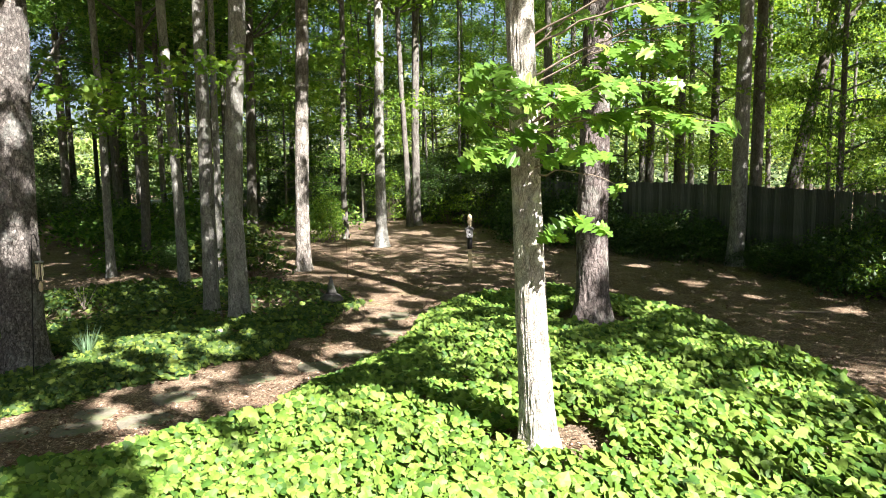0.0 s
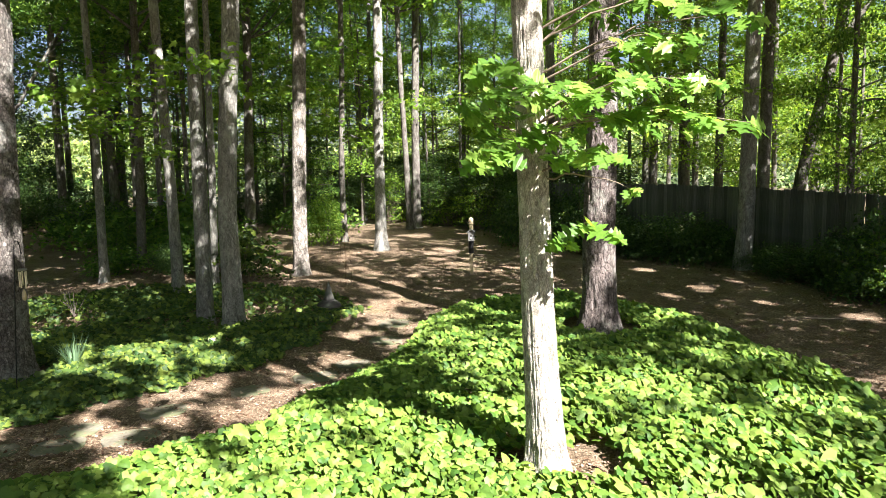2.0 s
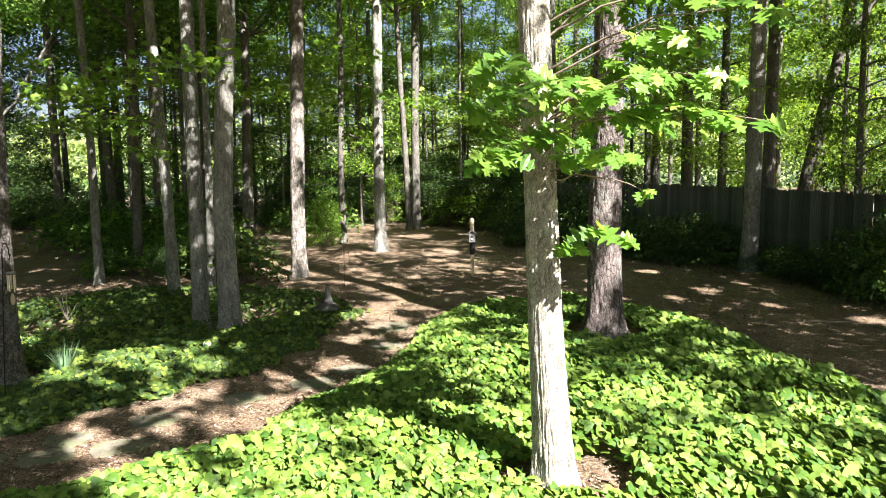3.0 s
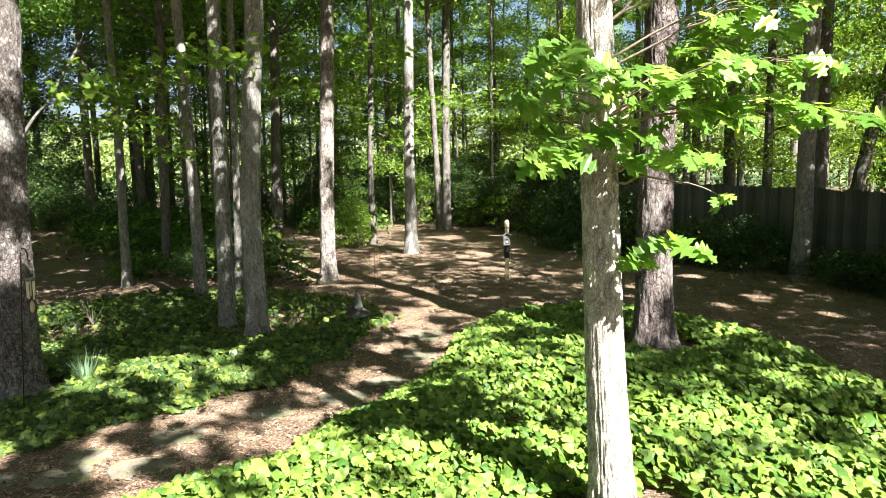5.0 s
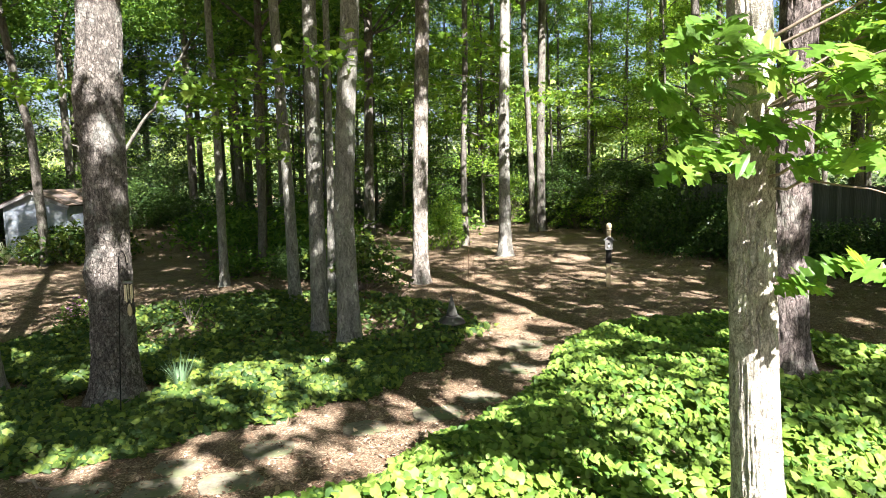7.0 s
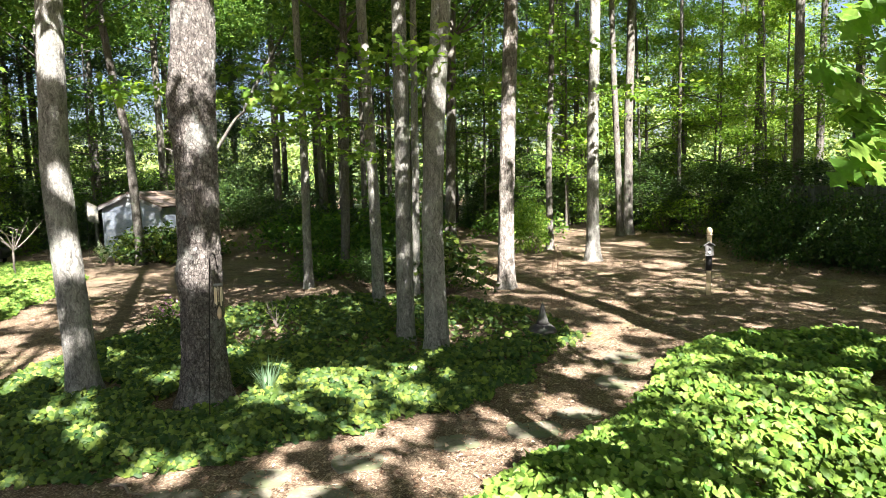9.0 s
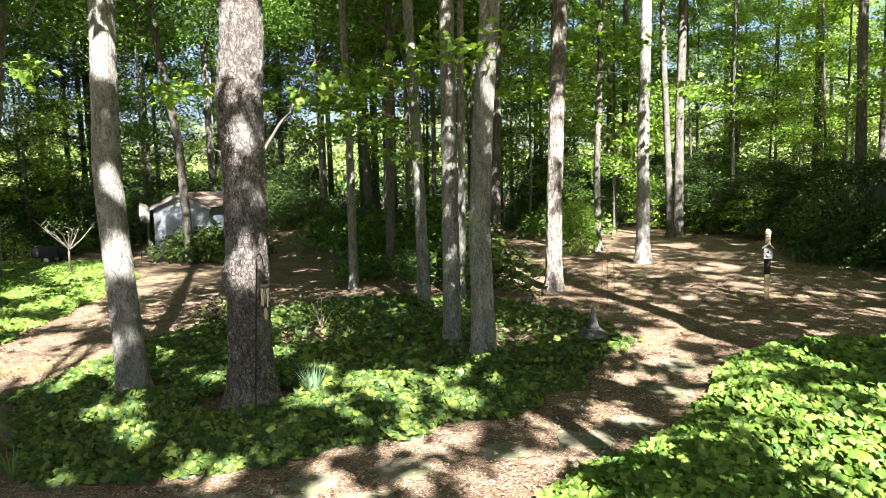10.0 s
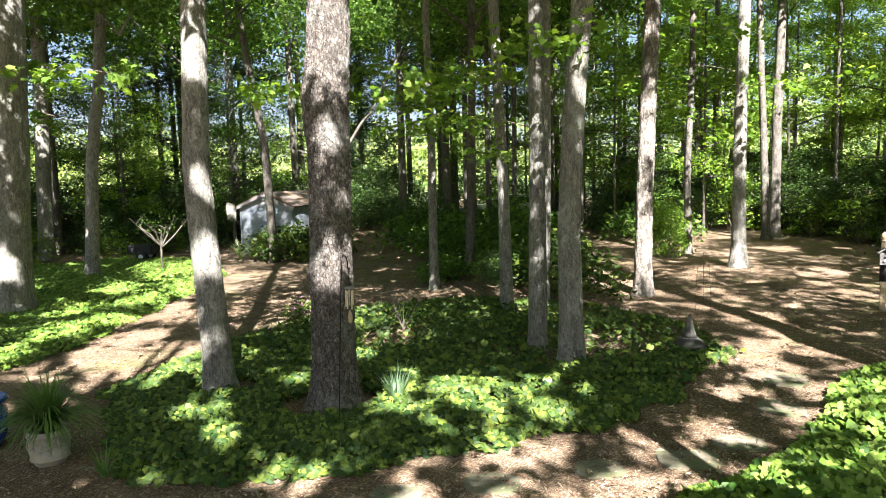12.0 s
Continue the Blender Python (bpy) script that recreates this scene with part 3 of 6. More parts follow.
# openings cut in the crowns to put sun on ground or trunk: spot, radius
OPEN = [(-2.85, 6.1, -0.2, 0.5), (-3.6, 5.0, -0.2, 0.5), (-4.9, 4.5, -0.2, 0.35), (-2.1, 9.1, -0.1, 0.45), (-2.6, 7.4, -0.1, 0.25), (-1.6, 5.0, 0.0, 0.7), (-0.6, 6.6, 0.0, 0.8), (0.4, 7.7, 0.0, 0.6), (-0.8, 8.6, 0.0, 0.6), (-2.3, 4.0, 0.0, 0.6), (0.3, 5.4, 0.0, 0.7), (-5.3, 5.0, 0.0, 0.3), (-5.9, 7.2, 0.0, 0.35), (-3.6, 7.2, 0.0, 0.3), (-8.4, 6.2, 0.0, 0.25), (-7.0, 6.3, 0.0, 0.35), (-5.2, 6.5, 0.0, 0.5), (-4.4, 6.9, 0.0, 0.35), (-7.3, 5.2, 0.0, 0.25), (-8.4, 4.9, 0.0, 0.25), (-7.5, 4.2, 0.0, 0.25), (-6.1, 4.5, 0.0, 0.4), (-9.7, 5.0, -0.2, 0.6), (-3.3, 18.6, 0.0, 0.5), (-0.8, 16.0, 0.0, 0.3), (-6.2, 21.0, 0.0, 0.6), (-13.6, 8.0, 0.0, 0.6), (-14.5, 8.6, 0.0, 0.5), (-2.3, 11.6, 0.0, 1.0), (-2.5, 10.3, 0.0, 0.5), (-4.5, 14.0, 0.0, 0.5), (-2.6, 16.8, 0.0, 0.7), (-11.2, 5.2, -0.2, 0.95), (-12.1, 6.4, -0.2, 0.8), (-9.0, 5.4, -0.2, 0.55),
        (-6.9, 4.8, 0.0, 0.45), (-4.6, 7.8, 0.0, 0.6), (-5.6, 5.4, 0.0, 0.25), (-17.5, 12.6, -0.2, 0.7), (-5.95, 6.02, 1.55, 0.27), (-5.93, 6.04, 3.05, 0.22), (-5.93, 6.05, 4.2, 0.5), (-7.62, 5.43, 2.6, 0.22), (-7.62, 5.43, 1.68, 0.3), (-7.6, 5.4, 4.2, 0.28), (-5.0, 18.3, 3.4, 0.7), (-16.8, 5.9, 0.8, 0.4), (-16.8, 5.9, 4.3, 0.4), (-5.6, 14.15, 3.4, 0.5),
        (1.0, 4.4, 0.8, 0.75), (0.0, 3.0, 0.0, 1.0), (-1.0, 3.4, 0.0, 0.9), (1.2, 2.6, 0.0, 1.1), (-5.4, 23.0, 0.2, 0.8), (0.2, 14.5, 0.0, 0.35), (-1.9, 7.9, -0.1, 0.4), (1.64, 9.1, 2.9, 0.4), (2.0, 4.4, 2.9, 0.8), (0.8, 4.3, 2.8, 0.6),
        (-13.8, 6.8, 0.0, 0.55), (-15.6, 8.2, 0.0, 0.6), (-12.6, 4.6, 0.0, 0.55), (-17.5, 8.6, 0.0, 0.5), (-19.0, 10.5, 0.0, 0.6), (-5.6, 14.1, 1.1, 0.45), (-5.6, 14.1, 2.3, 0.5), (1.5, 9.0, 0.7, 0.35), (1.5, 9.0, 1.9, 0.3), (-3.2, 13.2, 0.0, 0.5),
        (-10.5, 6.0, -0.2, 1.2), (-9.6, 5.9, -0.2, 0.8), (-8.7, 5.7, -0.1, 0.65), (-3.1, 6.05, -0.3, 0.8), (-3.7, 5.25, -0.3, 0.6), (-2.4, 6.2, -0.2, 0.5), (-2.15, 7.25, -0.2, 0.35), (-5.15, 7.2, 0.0, 0.35), (-4.3, 5.9, 0.0, 0.3),
        (-2.0, 10.4, -0.1, 0.5), (-1.8, 11.6, -0.1, 0.5), (-5.6, 16.7, 0.0, 0.5), (-6.8, 15.4, 0.0, 0.6), (2.4, 6.4, 0.2, 0.5), (3.2, 7.6, 0.2, 0.5), (3.9, 6.2, 0.2, 0.5), (0.9, 9.6, 0.2, 0.4), (2.6, 9.6, 0.2, 0.4), (2.9, 5.2, 0.2, 0.6), (2.9, 12.8, 0.0, 0.3), (4.6, 12.6, 0.0, 0.3), (5.9, 11.6, 0.0, 0.28), (2.4, 15.9, 0.0, 0.3), (3.5, 13.9, 0.0, 0.25),
        (-1.0, 9.8, 0.15, 0.55), (0.3, 8.8, 0.15, 0.45), (-0.5, 7.15, 0.15, 0.6), (0.75, 7.2, 0.15, 0.6), (0.5, 6.0, 0.15, 0.6), (-2.55, 11.1, 0.0, 0.5), (-5.88, 3.74, 0.1, 0.30), (-4.64, 4.44, 0.1, 0.35), (-4.82, 3.86, 0.1, 0.25), (-13.2, 5.6, 0.1, 0.6), (-18.1, 8.8, 0.1, 0.7), (-16.2, 9.4, 0.1, 0.7), (-15.6, 6.6, 0.1, 0.7)]


def in_open(c):
    """True for leaves cut from the crowns so that sun falls on the chosen spots."""
    hit, broken = np.zeros(len(c), bool), np.zeros(len(c), bool)
    d = np.array(sun_way)
    for ox, oy, oz, r in OPEN:
        q = c - np.array([ox, oy, oz])
        off = q - (q @ d)[:, None] * d
        edge = 0.86 * r * (1 + 0.3 * np.sin(3 * q[:, 2] + ox) * np.sin(2 * q[:, 0] + oy))
        inside = np.linalg.norm(off, axis=1) < edge
        # over the path and the island more leaves are kept, breaking up the sun
        if -10.0 < ox < -1.4 and oz < 0.5:
            broken |= inside
        else:
            hit |= inside
    # leaves kept in the openings, and small gaps for sun flecks all over the canopy
    side = np.cross(d, (0, 0, 1.0))
    side /= np.linalg.norm(side)
    u, w = c @ side, c @ np.cross(side, d)
    fleck = noise_xy(u, w, 2.6, 81) + 0.6 * noise_xy(u, w, 6.0, 82)
    return (hit & (fleck > -0.5)) | (broken & (fleck > -0.22)) | (fleck > 0.86)


def crown_mesh(name, seed, radius, low, high, clumps, per, spread, size, mat, flat=0.14, template=LEAF_SIMPLE, hollow=0.35, tilt=0.7, at=None):
    """Crown between two heights: layered sprays of leaves on an uneven outline."""
    r = np.random.default_rng(seed)
    h = r.beta(1.2, 1.3, clumps)
    a = r.uniform(0, 2 * np.pi, clumps)
    prof = np.sin(np.pi * np.clip(0.12 + 0.80 * h, 0, 1)) ** 0.7
    lob = 1 + 0.35 * np.sin(a * 2 + seed) * np.sin(h * 9 + seed) + 0.2 * r.normal(0, 1, clumps)
    rr = radius * prof * lob * (hollow + (1 - hollow) * np.sqrt(r.random(clumps)))
    c = np.stack([rr * np.cos(a), rr * np.sin(a), low + (high - low) * h], -1)
    v, f = clump_cloud(c, per, spread, flat, size, template, tilt, r)
    if at is not None:
        k = len(template[0])
        leaf = v.reshape(-1, k, 3)
        keep = ~in_open(leaf.mean(1) + np.array(at))
        v = leaf[keep].reshape(-1, 3)
        f = (template[1][None] + (np.arange(keep.sum()) * k)[:, None, None]).reshape(-1, template[1].shape[1])
    return mesh_np(name, v, f, mat), c


def limb_meshes(name, centres, r0, mat, n, seed, rise=0.8, top=12.0):
    """Limbs from the trunk's line out to some of the crown's sprays."""
    r = np.random.default_rng(seed)
    items = []
    for k in r.choice(len(centres), min(n, len(centres)), replace=False):
        e = centres[k]
        z0 = max(0.6, e[2] - rise * np.hypot(e[0], e[1]), centres[:, 2].min() - 0.5)
        t = np.linspace(0, 1, 6)[:, None]
        p = np.array([0, 0, z0]) + t * (e - np.array([0, 0, z0])) + np.sin(t * np.pi) * r.normal(0, 0.12, 3)
        items.append(mesh_np(name, *tube_np(p, np.linspace(r0, 0.008, 6), 5), mat, True))
    return items


# crowns high over the garden: only their shade and lowest sprays come into view
# radius, low, high, sprays
HIGH = [(3.0, 6.0, 12.5, 172), (3.0, 6.0, 12.5, 172), (3.0, 6.0, 12.5, 172), (4.2, 8.5, 16.5, 165), (4.2, 8.5, 16.5, 230)]


def near_tree(name, x, y, pts, dia, height, mat, label, sides=24, rings=60, flare=0.4, amp=0.01, taper=0.45, seed=0, crown=None, cs=1.0, rot=0.0, cz=0.0, fx=10.0, fz=2.2, category="tree", burls=()):
    z = land1(x, y)
    t = thing(name, x, y, z, label=label, category=category)
    v, f = trunk_np([(px - x, py - y, pz - z) for px, py, pz in pts], dia / 2, dia / 2 * taper, height, sides, rings, flare, amp, 4 + seed % 3, seed, fx, fz, burls)
    part("trunk", mesh_np("trunk", v, f, mat, True), None, t)
    if crown is not None:
        tx, ty, tz = pts[-1]
        sx, sy = (tx - x) * 1.6, (ty - y) * 1.6
        m = pose(sx, sy, 0, 0, 0, 0)
        rad, lo, hi, n = HIGH[crown]
        # crowns behind the clearing take the lit leaf colour in place of sunlight
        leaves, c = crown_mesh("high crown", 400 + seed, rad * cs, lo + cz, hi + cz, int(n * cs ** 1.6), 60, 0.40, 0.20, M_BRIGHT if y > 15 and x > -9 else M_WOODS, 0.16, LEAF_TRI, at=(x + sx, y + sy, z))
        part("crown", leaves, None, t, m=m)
        for limb in limb_meshes("high limbs", c, 0.05, mat, 7, 60 + seed):
            part("limb", limb, None, t, m=m)
    return t


OAK = "straight grey-barked hardwood trunk rising from "
front_oak = near_tree("oak_tree", 1.36, 4.53, [(1.29, 4.52, 1.24), (1.24, 4.52, 2.35), (1.19, 4.51, 3.95)], 0.275, 14, M_BARK_PALE,
                      "young oak with pale furrowed bark, leafy low branches, standing in ivy", 130, 320, 0.40, 0.010, 0.5, 1, 0, 1.0, 10, -0.9, 26, 5.0)
near_tree("pine_tree", 1.66, 9.1, [(1.63, 9.10, 1.64), (1.69, 9.10, 4.97)], 0.44, 18, M_BARK_BROWN, "mature pine with dark plated bark, flared foot in ivy", 96, 240, 0.5, 0.013, 0.75, 2, 1, 1.1, 40, 4.0, 11, 5.0)
near_tree("hardwood_tree", 4.73, 16.25, [(4.78, 16.24, 1.09), (4.83, 16.24, 6.37)], 0.38, 16, M_BARK_OAK, OAK + "mulch near the board fence", 36, 100, 0.3, 0.007, 0.55, 3, 2, 1.2, 80, 1.5)
near_tree("pine_tree", -6.11, 6.19, [(-6.10, 6.20, 2.04), (-6.05, 6.26, 4.71)], 0.49, 18, M_BARK_PINE, "large pine with scaly lichen-grey plated bark on the island bed", 104, 280, 0.42, 0.016, 0.85, 4, 0, 1.1, 120, 0.5, 11, 8.0, burls=((3.75, -128, 0.07, 0.5), (1.62, -135, 0.045, 0.16), (4.6, 50, 0.03, 0.5)))
near_tree("hardwood_tree", -7.73, 5.59, [(-7.78, 5.50, 1.75), (-7.80, 5.46, 2.78), (-7.76, 5.53, 4.90)], 0.36, 25, M_BARK_OAK, OAK + "the corner of the island bed", 90, 240, 0.35, 0.007, 0.45, 5, 4, 0.95, 160, 6.5, 22, 4.0)
near_tree("hardwood_tree", -17.1, 6.0, [(-16.97, 6.40, 6.73)], 1.0, 20, M_BARK_OAK, "very thick old hardwood trunk in the wide ivy bed", 64, 120, 0.35, 0.02, 0.6, 6, 2, 1.5, 200, 4.0, 5)
near_tree("hardwood_tree", -29.5, 11.3, [(-29.4, 11.6, 9.0)], 0.60, 18, M_BARK_OAK, "grey trunk at the edge of the woods", 20, 30, 0.3, 0.01, 0.6, 7, 0, 1.3, 240, 3)
near_tree("hardwood_tree", -21.88, 9.87, [(-21.81, 10.06, 3.16), (-21.58, 10.60, 7.81)], 0.41, 16, M_BARK_OAK, OAK + "the wide ivy bed", 24, 50, 0.4, 0.01, 0.6, 8, 1, 1.2, 280, 2)
near_tree("hardwood_tree", -19.95, 15.32, [(-20.05, 15.27, 2.5), (-20.07, 15.24, 3.9), (-20.26, 14.95, 6.04), (-20.40, 14.75, 7.76)], 0.30, 15, M_BARK_FAR, "leaning brown trunk in front of the garden shed", 24, 60, 0.3, 0.01, 0.6, 9, 2, 1.0, 320, 2)
near_tree("hardwood_tree", -26.0, 20.9, [(-22.6, 22.8, 5.84), (-20.8, 23.8, 8.96)], 0.22, 12, M_BARK_FAR, "bare grey trunk leaning far over behind the shed", 16, 40, 0.3, 0.01, 0.5, 21)
near_tree("hardwood_tree", -10.36, 12.96, [(-10.35, 12.97, 3.47), (-10.39, 12.93, 6.68)], 0.21, 13, M_BARK_OAK, "slim grey trunk among dark undergrowth", 28, 90, 0.3, 0.006, 0.5, 10, 4, 0.75, 20, 0)
near_tree("hardwood_tree", -7.30, 11.61, [(-7.34, 11.59, 2.41), (-7.44, 11.51, 5.89)], 0.24, 14, M_BARK_OAK, "slim leaning grey trunk behind a pair of trunks", 32, 110, 0.35, 0.007, 0.5, 11, 1, 1.25, 60, 2)
near_tree("hardwood_tree", -5.20, 9.42, [(-5.19, 9.43, 2.68), (-5.18, 9.44, 5.11)], 0.265, 15, M_BARK_OAK, "thinner trunk of a close pair, pocked with woodpecker holes", 64, 180, 0.3, 0.007, 0.5, 12, 2, 0.9, 100, 2, 18, 4.0)
near_tree("hardwood_tree", -4.44, 9.12, [(-4.47, 9.10, 1.88), (-4.40, 9.14, 3.42), (-4.30, 9.20, 4.91)], 0.335, 16, M_BARK_OAK, "thicker smooth grey trunk of a close pair in ivy", 72, 190, 0.35, 0.007, 0.55, 13, 0, 1.0, 140, 2, 18, 4.0)
near_tree("hardwood_tree", -6.92, 12.39, [(-6.87, 12.43, 2.71), (-6.84, 12.44, 5.94)], 0.17, 13, M_BARK_OAK, "slender sunlit trunk behind the pair", 24, 80, 0.3, 0.006, 0.5, 14, 1, 1.1, 180, 3)
near_tree("hardwood_tree", -12.09, 22.89, [(-11.89, 23.01, 9.15)], 0.38, 16, M_BARK_FAR, "grey trunk at the back of the clearing", 24, 70, 0.4, 0.01, 0.6, 15, 2, 1.2, 220, 2)
near_tree("pine_tree", -5.66, 14.15, [(-5.63, 14.16, 2.09), (-5.50, 14.22, 6.01)], 0.335, 17, M_BARK_SLIM, "slim pine with shadow-dappled flaky bark at the mulch edge", 56, 150, 0.4, 0.010, 0.7, 16, 0, 1.0, 260, 3, 12, 5.0)
near_tree("hardwood_tree", -7.07, 20.34, [(-7.10, 20.32, 2.68), (-7.00, 20.36, 5.83)], 0.21, 14, M_BARK_FAR, "thin dark trunk beside a leafy holly", 20, 60, 0.3, 0.006, 0.6, 17, 1, 0.9, 300, 2)
near_tree("hardwood_tree", -5.04, 18.30, [(-5.04, 18.30, 3.99), (-4.99, 18.32, 6.64)], 0.325, 16, M_BARK_OAK, OAK + "the mulch of the clearing", 36, 110, 0.45, 0.007, 0.6, 18, 2, 1.0, 340, 2)
near_tree("hardwood_tree", -6.38, 25.56, [(-6.47, 25.53, 2.63), (-6.67, 25.48, 7.11)], 0.25, 16, M_BARK_FAR, "thinner of two trunks at the clearing's back edge", 20, 60, 0.4, 0.008, 0.6, 19, 0, 1.0, 30, 3)
near_tree("hardwood_tree", -6.31, 26.30, [(-6.31, 26.30, 4.54), (-6.22, 26.32, 8.27)], 0.35, 17, M_BARK_FAR, "thicker of two trunks at the clearing's back edge", 24, 60, 0.45, 0.01, 0.6, 20, 1, 1.0, 70, 3)

for k, (x, y, d, cs) in enumerate([(-12.45, 17.0, 0.27, 1.3), (-15.4, 22.0, 0.22, 1.2), (-15.6, 24.0, 0.2, 1.2), (-16.1, 26.0, 0.18, 1.1)]):
    near_tree("hardwood_tree", x, y, [(x + 0.12 * math.cos(2.3 * k), y + 0.1, 5.0)], d, 15, M_BARK_FAR, "dark slim trunk in the shaded undergrowth", 20, 60, 0.3, 0.008, 0.6, 80 + k, k % 3, cs, 40 * k, 1.5)

# unseen trees added on the garden's sunny side, whose crowns shade the paths
for k, (x, y, d, cs, cz) in enumerate([(7.2, 0.8, 0.15, 1.2, 5.0), (0.0, -2.4, 0.24, 1.15, 1.5), (-0.9, -2.0, 0.2, 1.0, 1.6), (7.3, 8.6, 0.17, 1.3, 0.5), (12.8, 3.4, 0.2, 1.75, 1.0), (2.5, -2.3, 0.24, 1.2, 1.5), (2.3, -5.2, 0.3, 1.35, 1.0), (-7.2, -1.6, 0.35, 1.3, 1.5), (-10.5, -3.0, 0.35, 1.4, 1.0),
                                       (-14.0, 0.5, 0.3, 1.4, 1.0), (13.2, 8.2, 0.22, 1.8, 0.5), (11.8, 13.5, 0.26, 1.0, 0.5), (8.4, 12.2, 0.16, 0.9, 0.0)]):
    near_tree("hardwood_tree", x, y, [(x + 0.1, y, 6.0)], d, 15 + cz, M_BARK_FAR, "unseen tall tree with a full green crown, added for its shade", 16, 30, 0.4, 0.01, 0.5, 30 + k, k % 3, cs, 77 * k, cz)

# tall trees added along the wood's edge, their unseen canopy keeping the undergrowth in shade
for k, (x, y, d, cs) in enumerate([(-18.0, 2.6, 0.45, 1.0), (-22.5, 5.2, 0.4, 1.1), (-27.0, 7.0, 0.4, 1.1), (-13.5, -1.5, 0.4, 1.0), (-29.0, 17.5, 0.38, 1.2), (-26.5, 21.5, 0.36, 1.2), (-22.8, 25.0, 0.4, 1.2), 
                                   (-31.5, 12.5, 0.4, 1.2), (-34.0, 20.0, 0.4, 1.3), (-30.5, 25.0, 0.4, 1.3), (-25.0, 30.5, 0.4, 1.2)]):
    near_tree("hardwood_tree", x, y, [(x + 0.15 * math.sin(k * 2.1), y, 7.0)], d, 18, M_BARK_FAR, "tall dark-barked tree at the edge of the woods, added for shade", 18, 40, 0.35, 0.01, 0.55, 60 + k, 3, cs, 53 * k, 0.0)

# ---------------------------------------------------------------- low oak branches with single leaves
def oak_leaf_mesh():
    half = [(0.012, 0.0), (0.02, 0.14), (0.10, 0.17), (0.24, 0.22), (0.30, 0.30), (0.20, 0.33), (0.11, 0.38), (0.16, 0.43), (0.34, 0.50), (0.40, 0.545), (0.47, 0.62), (0.36, 0.63), (0.32, 0.66),
            (0.22, 0.67), (0.13, 0.70), (0.17, 0.76), (0.29, 0.82), (0.26, 0.86), (0.16, 0.87), (0.10, 0.90), (0.06, 0.96), (0.0, 1.0)]
    verts, faces = [], []
    for x, y in half:
        verts.append((0, y, 0.04 * math.sin(y * 3)))
        verts.append((x, y, 0.04 * math.sin(y * 3) + 0.10 * x - 0.35 * x * x))
        verts.append((-x, y, 0.04 * math.sin(y * 3) + 0.10 * x - 0.35 * x * x))
    for i in range(len(half) - 1):
        a, b = 3 * i, 3 * i + 3
        faces += [(a, a + 1, b + 1, b), (a, b, b + 2, a + 2)]
    return mesh_np("oak leaf", verts, faces, M_OAK, True)


OAK_LEAF = oak_leaf_mesh()
lr = random.Random(5)
OAK_FOOT = Vector((1.36, 4.53, land1(1.36, 4.53)))


def oak_branch(z0, end, sprigs, size=0.185):
    """A thin branch from the oak's trunk to a point of the garden, leaves in fans at its twig tips."""
    start = Vector((1.24, 4.52, z0)) - OAK_FOOT
    end = Vector(end) - OAK_FOOT
    n = 10
    sag = 0.10 * (end - start).length
    pts = [start.lerp(end, i / (n - 1)) + Vector((0, 0, sag * math.sin(math.pi * i / (n - 1)))) + Vector((lr.uniform(-1, 1), lr.uniform(-1, 1), lr.uniform(-1, 1))) * 0.018 for i in range(n)]
    items = [tube_np([tuple(p) for p in pts], np.linspace(0.011, 0.003, n), 6)]
    out = (end - start).normalized()
    tips = [(end, out)]
    for k in range(sprigs - 1):
        f = 0.35 + 0.6 * (k + lr.random() * 0.7) / sprigs
        b = pts[min(n - 1, int(f * (n - 1)))]
        turn = lr.choice((-1, 1)) * lr.uniform(0.5, 1.1)
        way = Vector((out.x * math.cos(turn) - out.y * math.sin(turn), out.x * math.sin(turn) + out.y * math.cos(turn), out.z + lr.uniform(-0.35, 0.25))).normalized()
        tip = b + way * lr.uniform(0.10, 0.26)
        items.append(tube_np([tuple(b), tuple(b.lerp(tip, 0.5) + Vector((0, 0, 0.012))), tuple(tip)], [0.004, 0.003, 0.0018], 4))
        tips.append((tip, way))
    v, f = join_np(items)
    branch = part("branch", mesh_np("branch", v, f, M_TWIG, True), None, front_oak, "thin low branch with fresh lobed leaves")
    for tip, way in tips:
        count = lr.randint(4, 6)
        flat = Vector((way.x, way.y, 0)).normalized()
        for q in range(count):
            turn = (q - (count - 1) / 2) * lr.uniform(0.5, 0.75) + lr.uniform(-0.2, 0.2)
            d = Vector((flat.x * math.cos(turn) - flat.y * math.sin(turn), flat.x * math.sin(turn) + flat.y * math.cos(turn), lr.uniform(-1.2, 0.0))).normalized()
            up = (sun_way + Vector((lr.uniform(-0.7, 0.5), lr.uniform(-0.8, 0.4), lr.uniform(-0.4, 0.4)))).normalized()
            xx = d.cross(up).normalized()
            m = Matrix((xx, d, xx.cross(d))).transposed().to_4x4()
            s = size * lr.uniform(0.65, 1.2)
            part("leaf", OAK_LEAF, None, branch, m=Matrix.Translation(tip + d * lr.uniform(0.0, 0.03)) @ m @ Matrix.Diagonal((s * lr.uniform(0.85, 1.1), s, s * lr.uniform(0.6, 2.0), 1)))


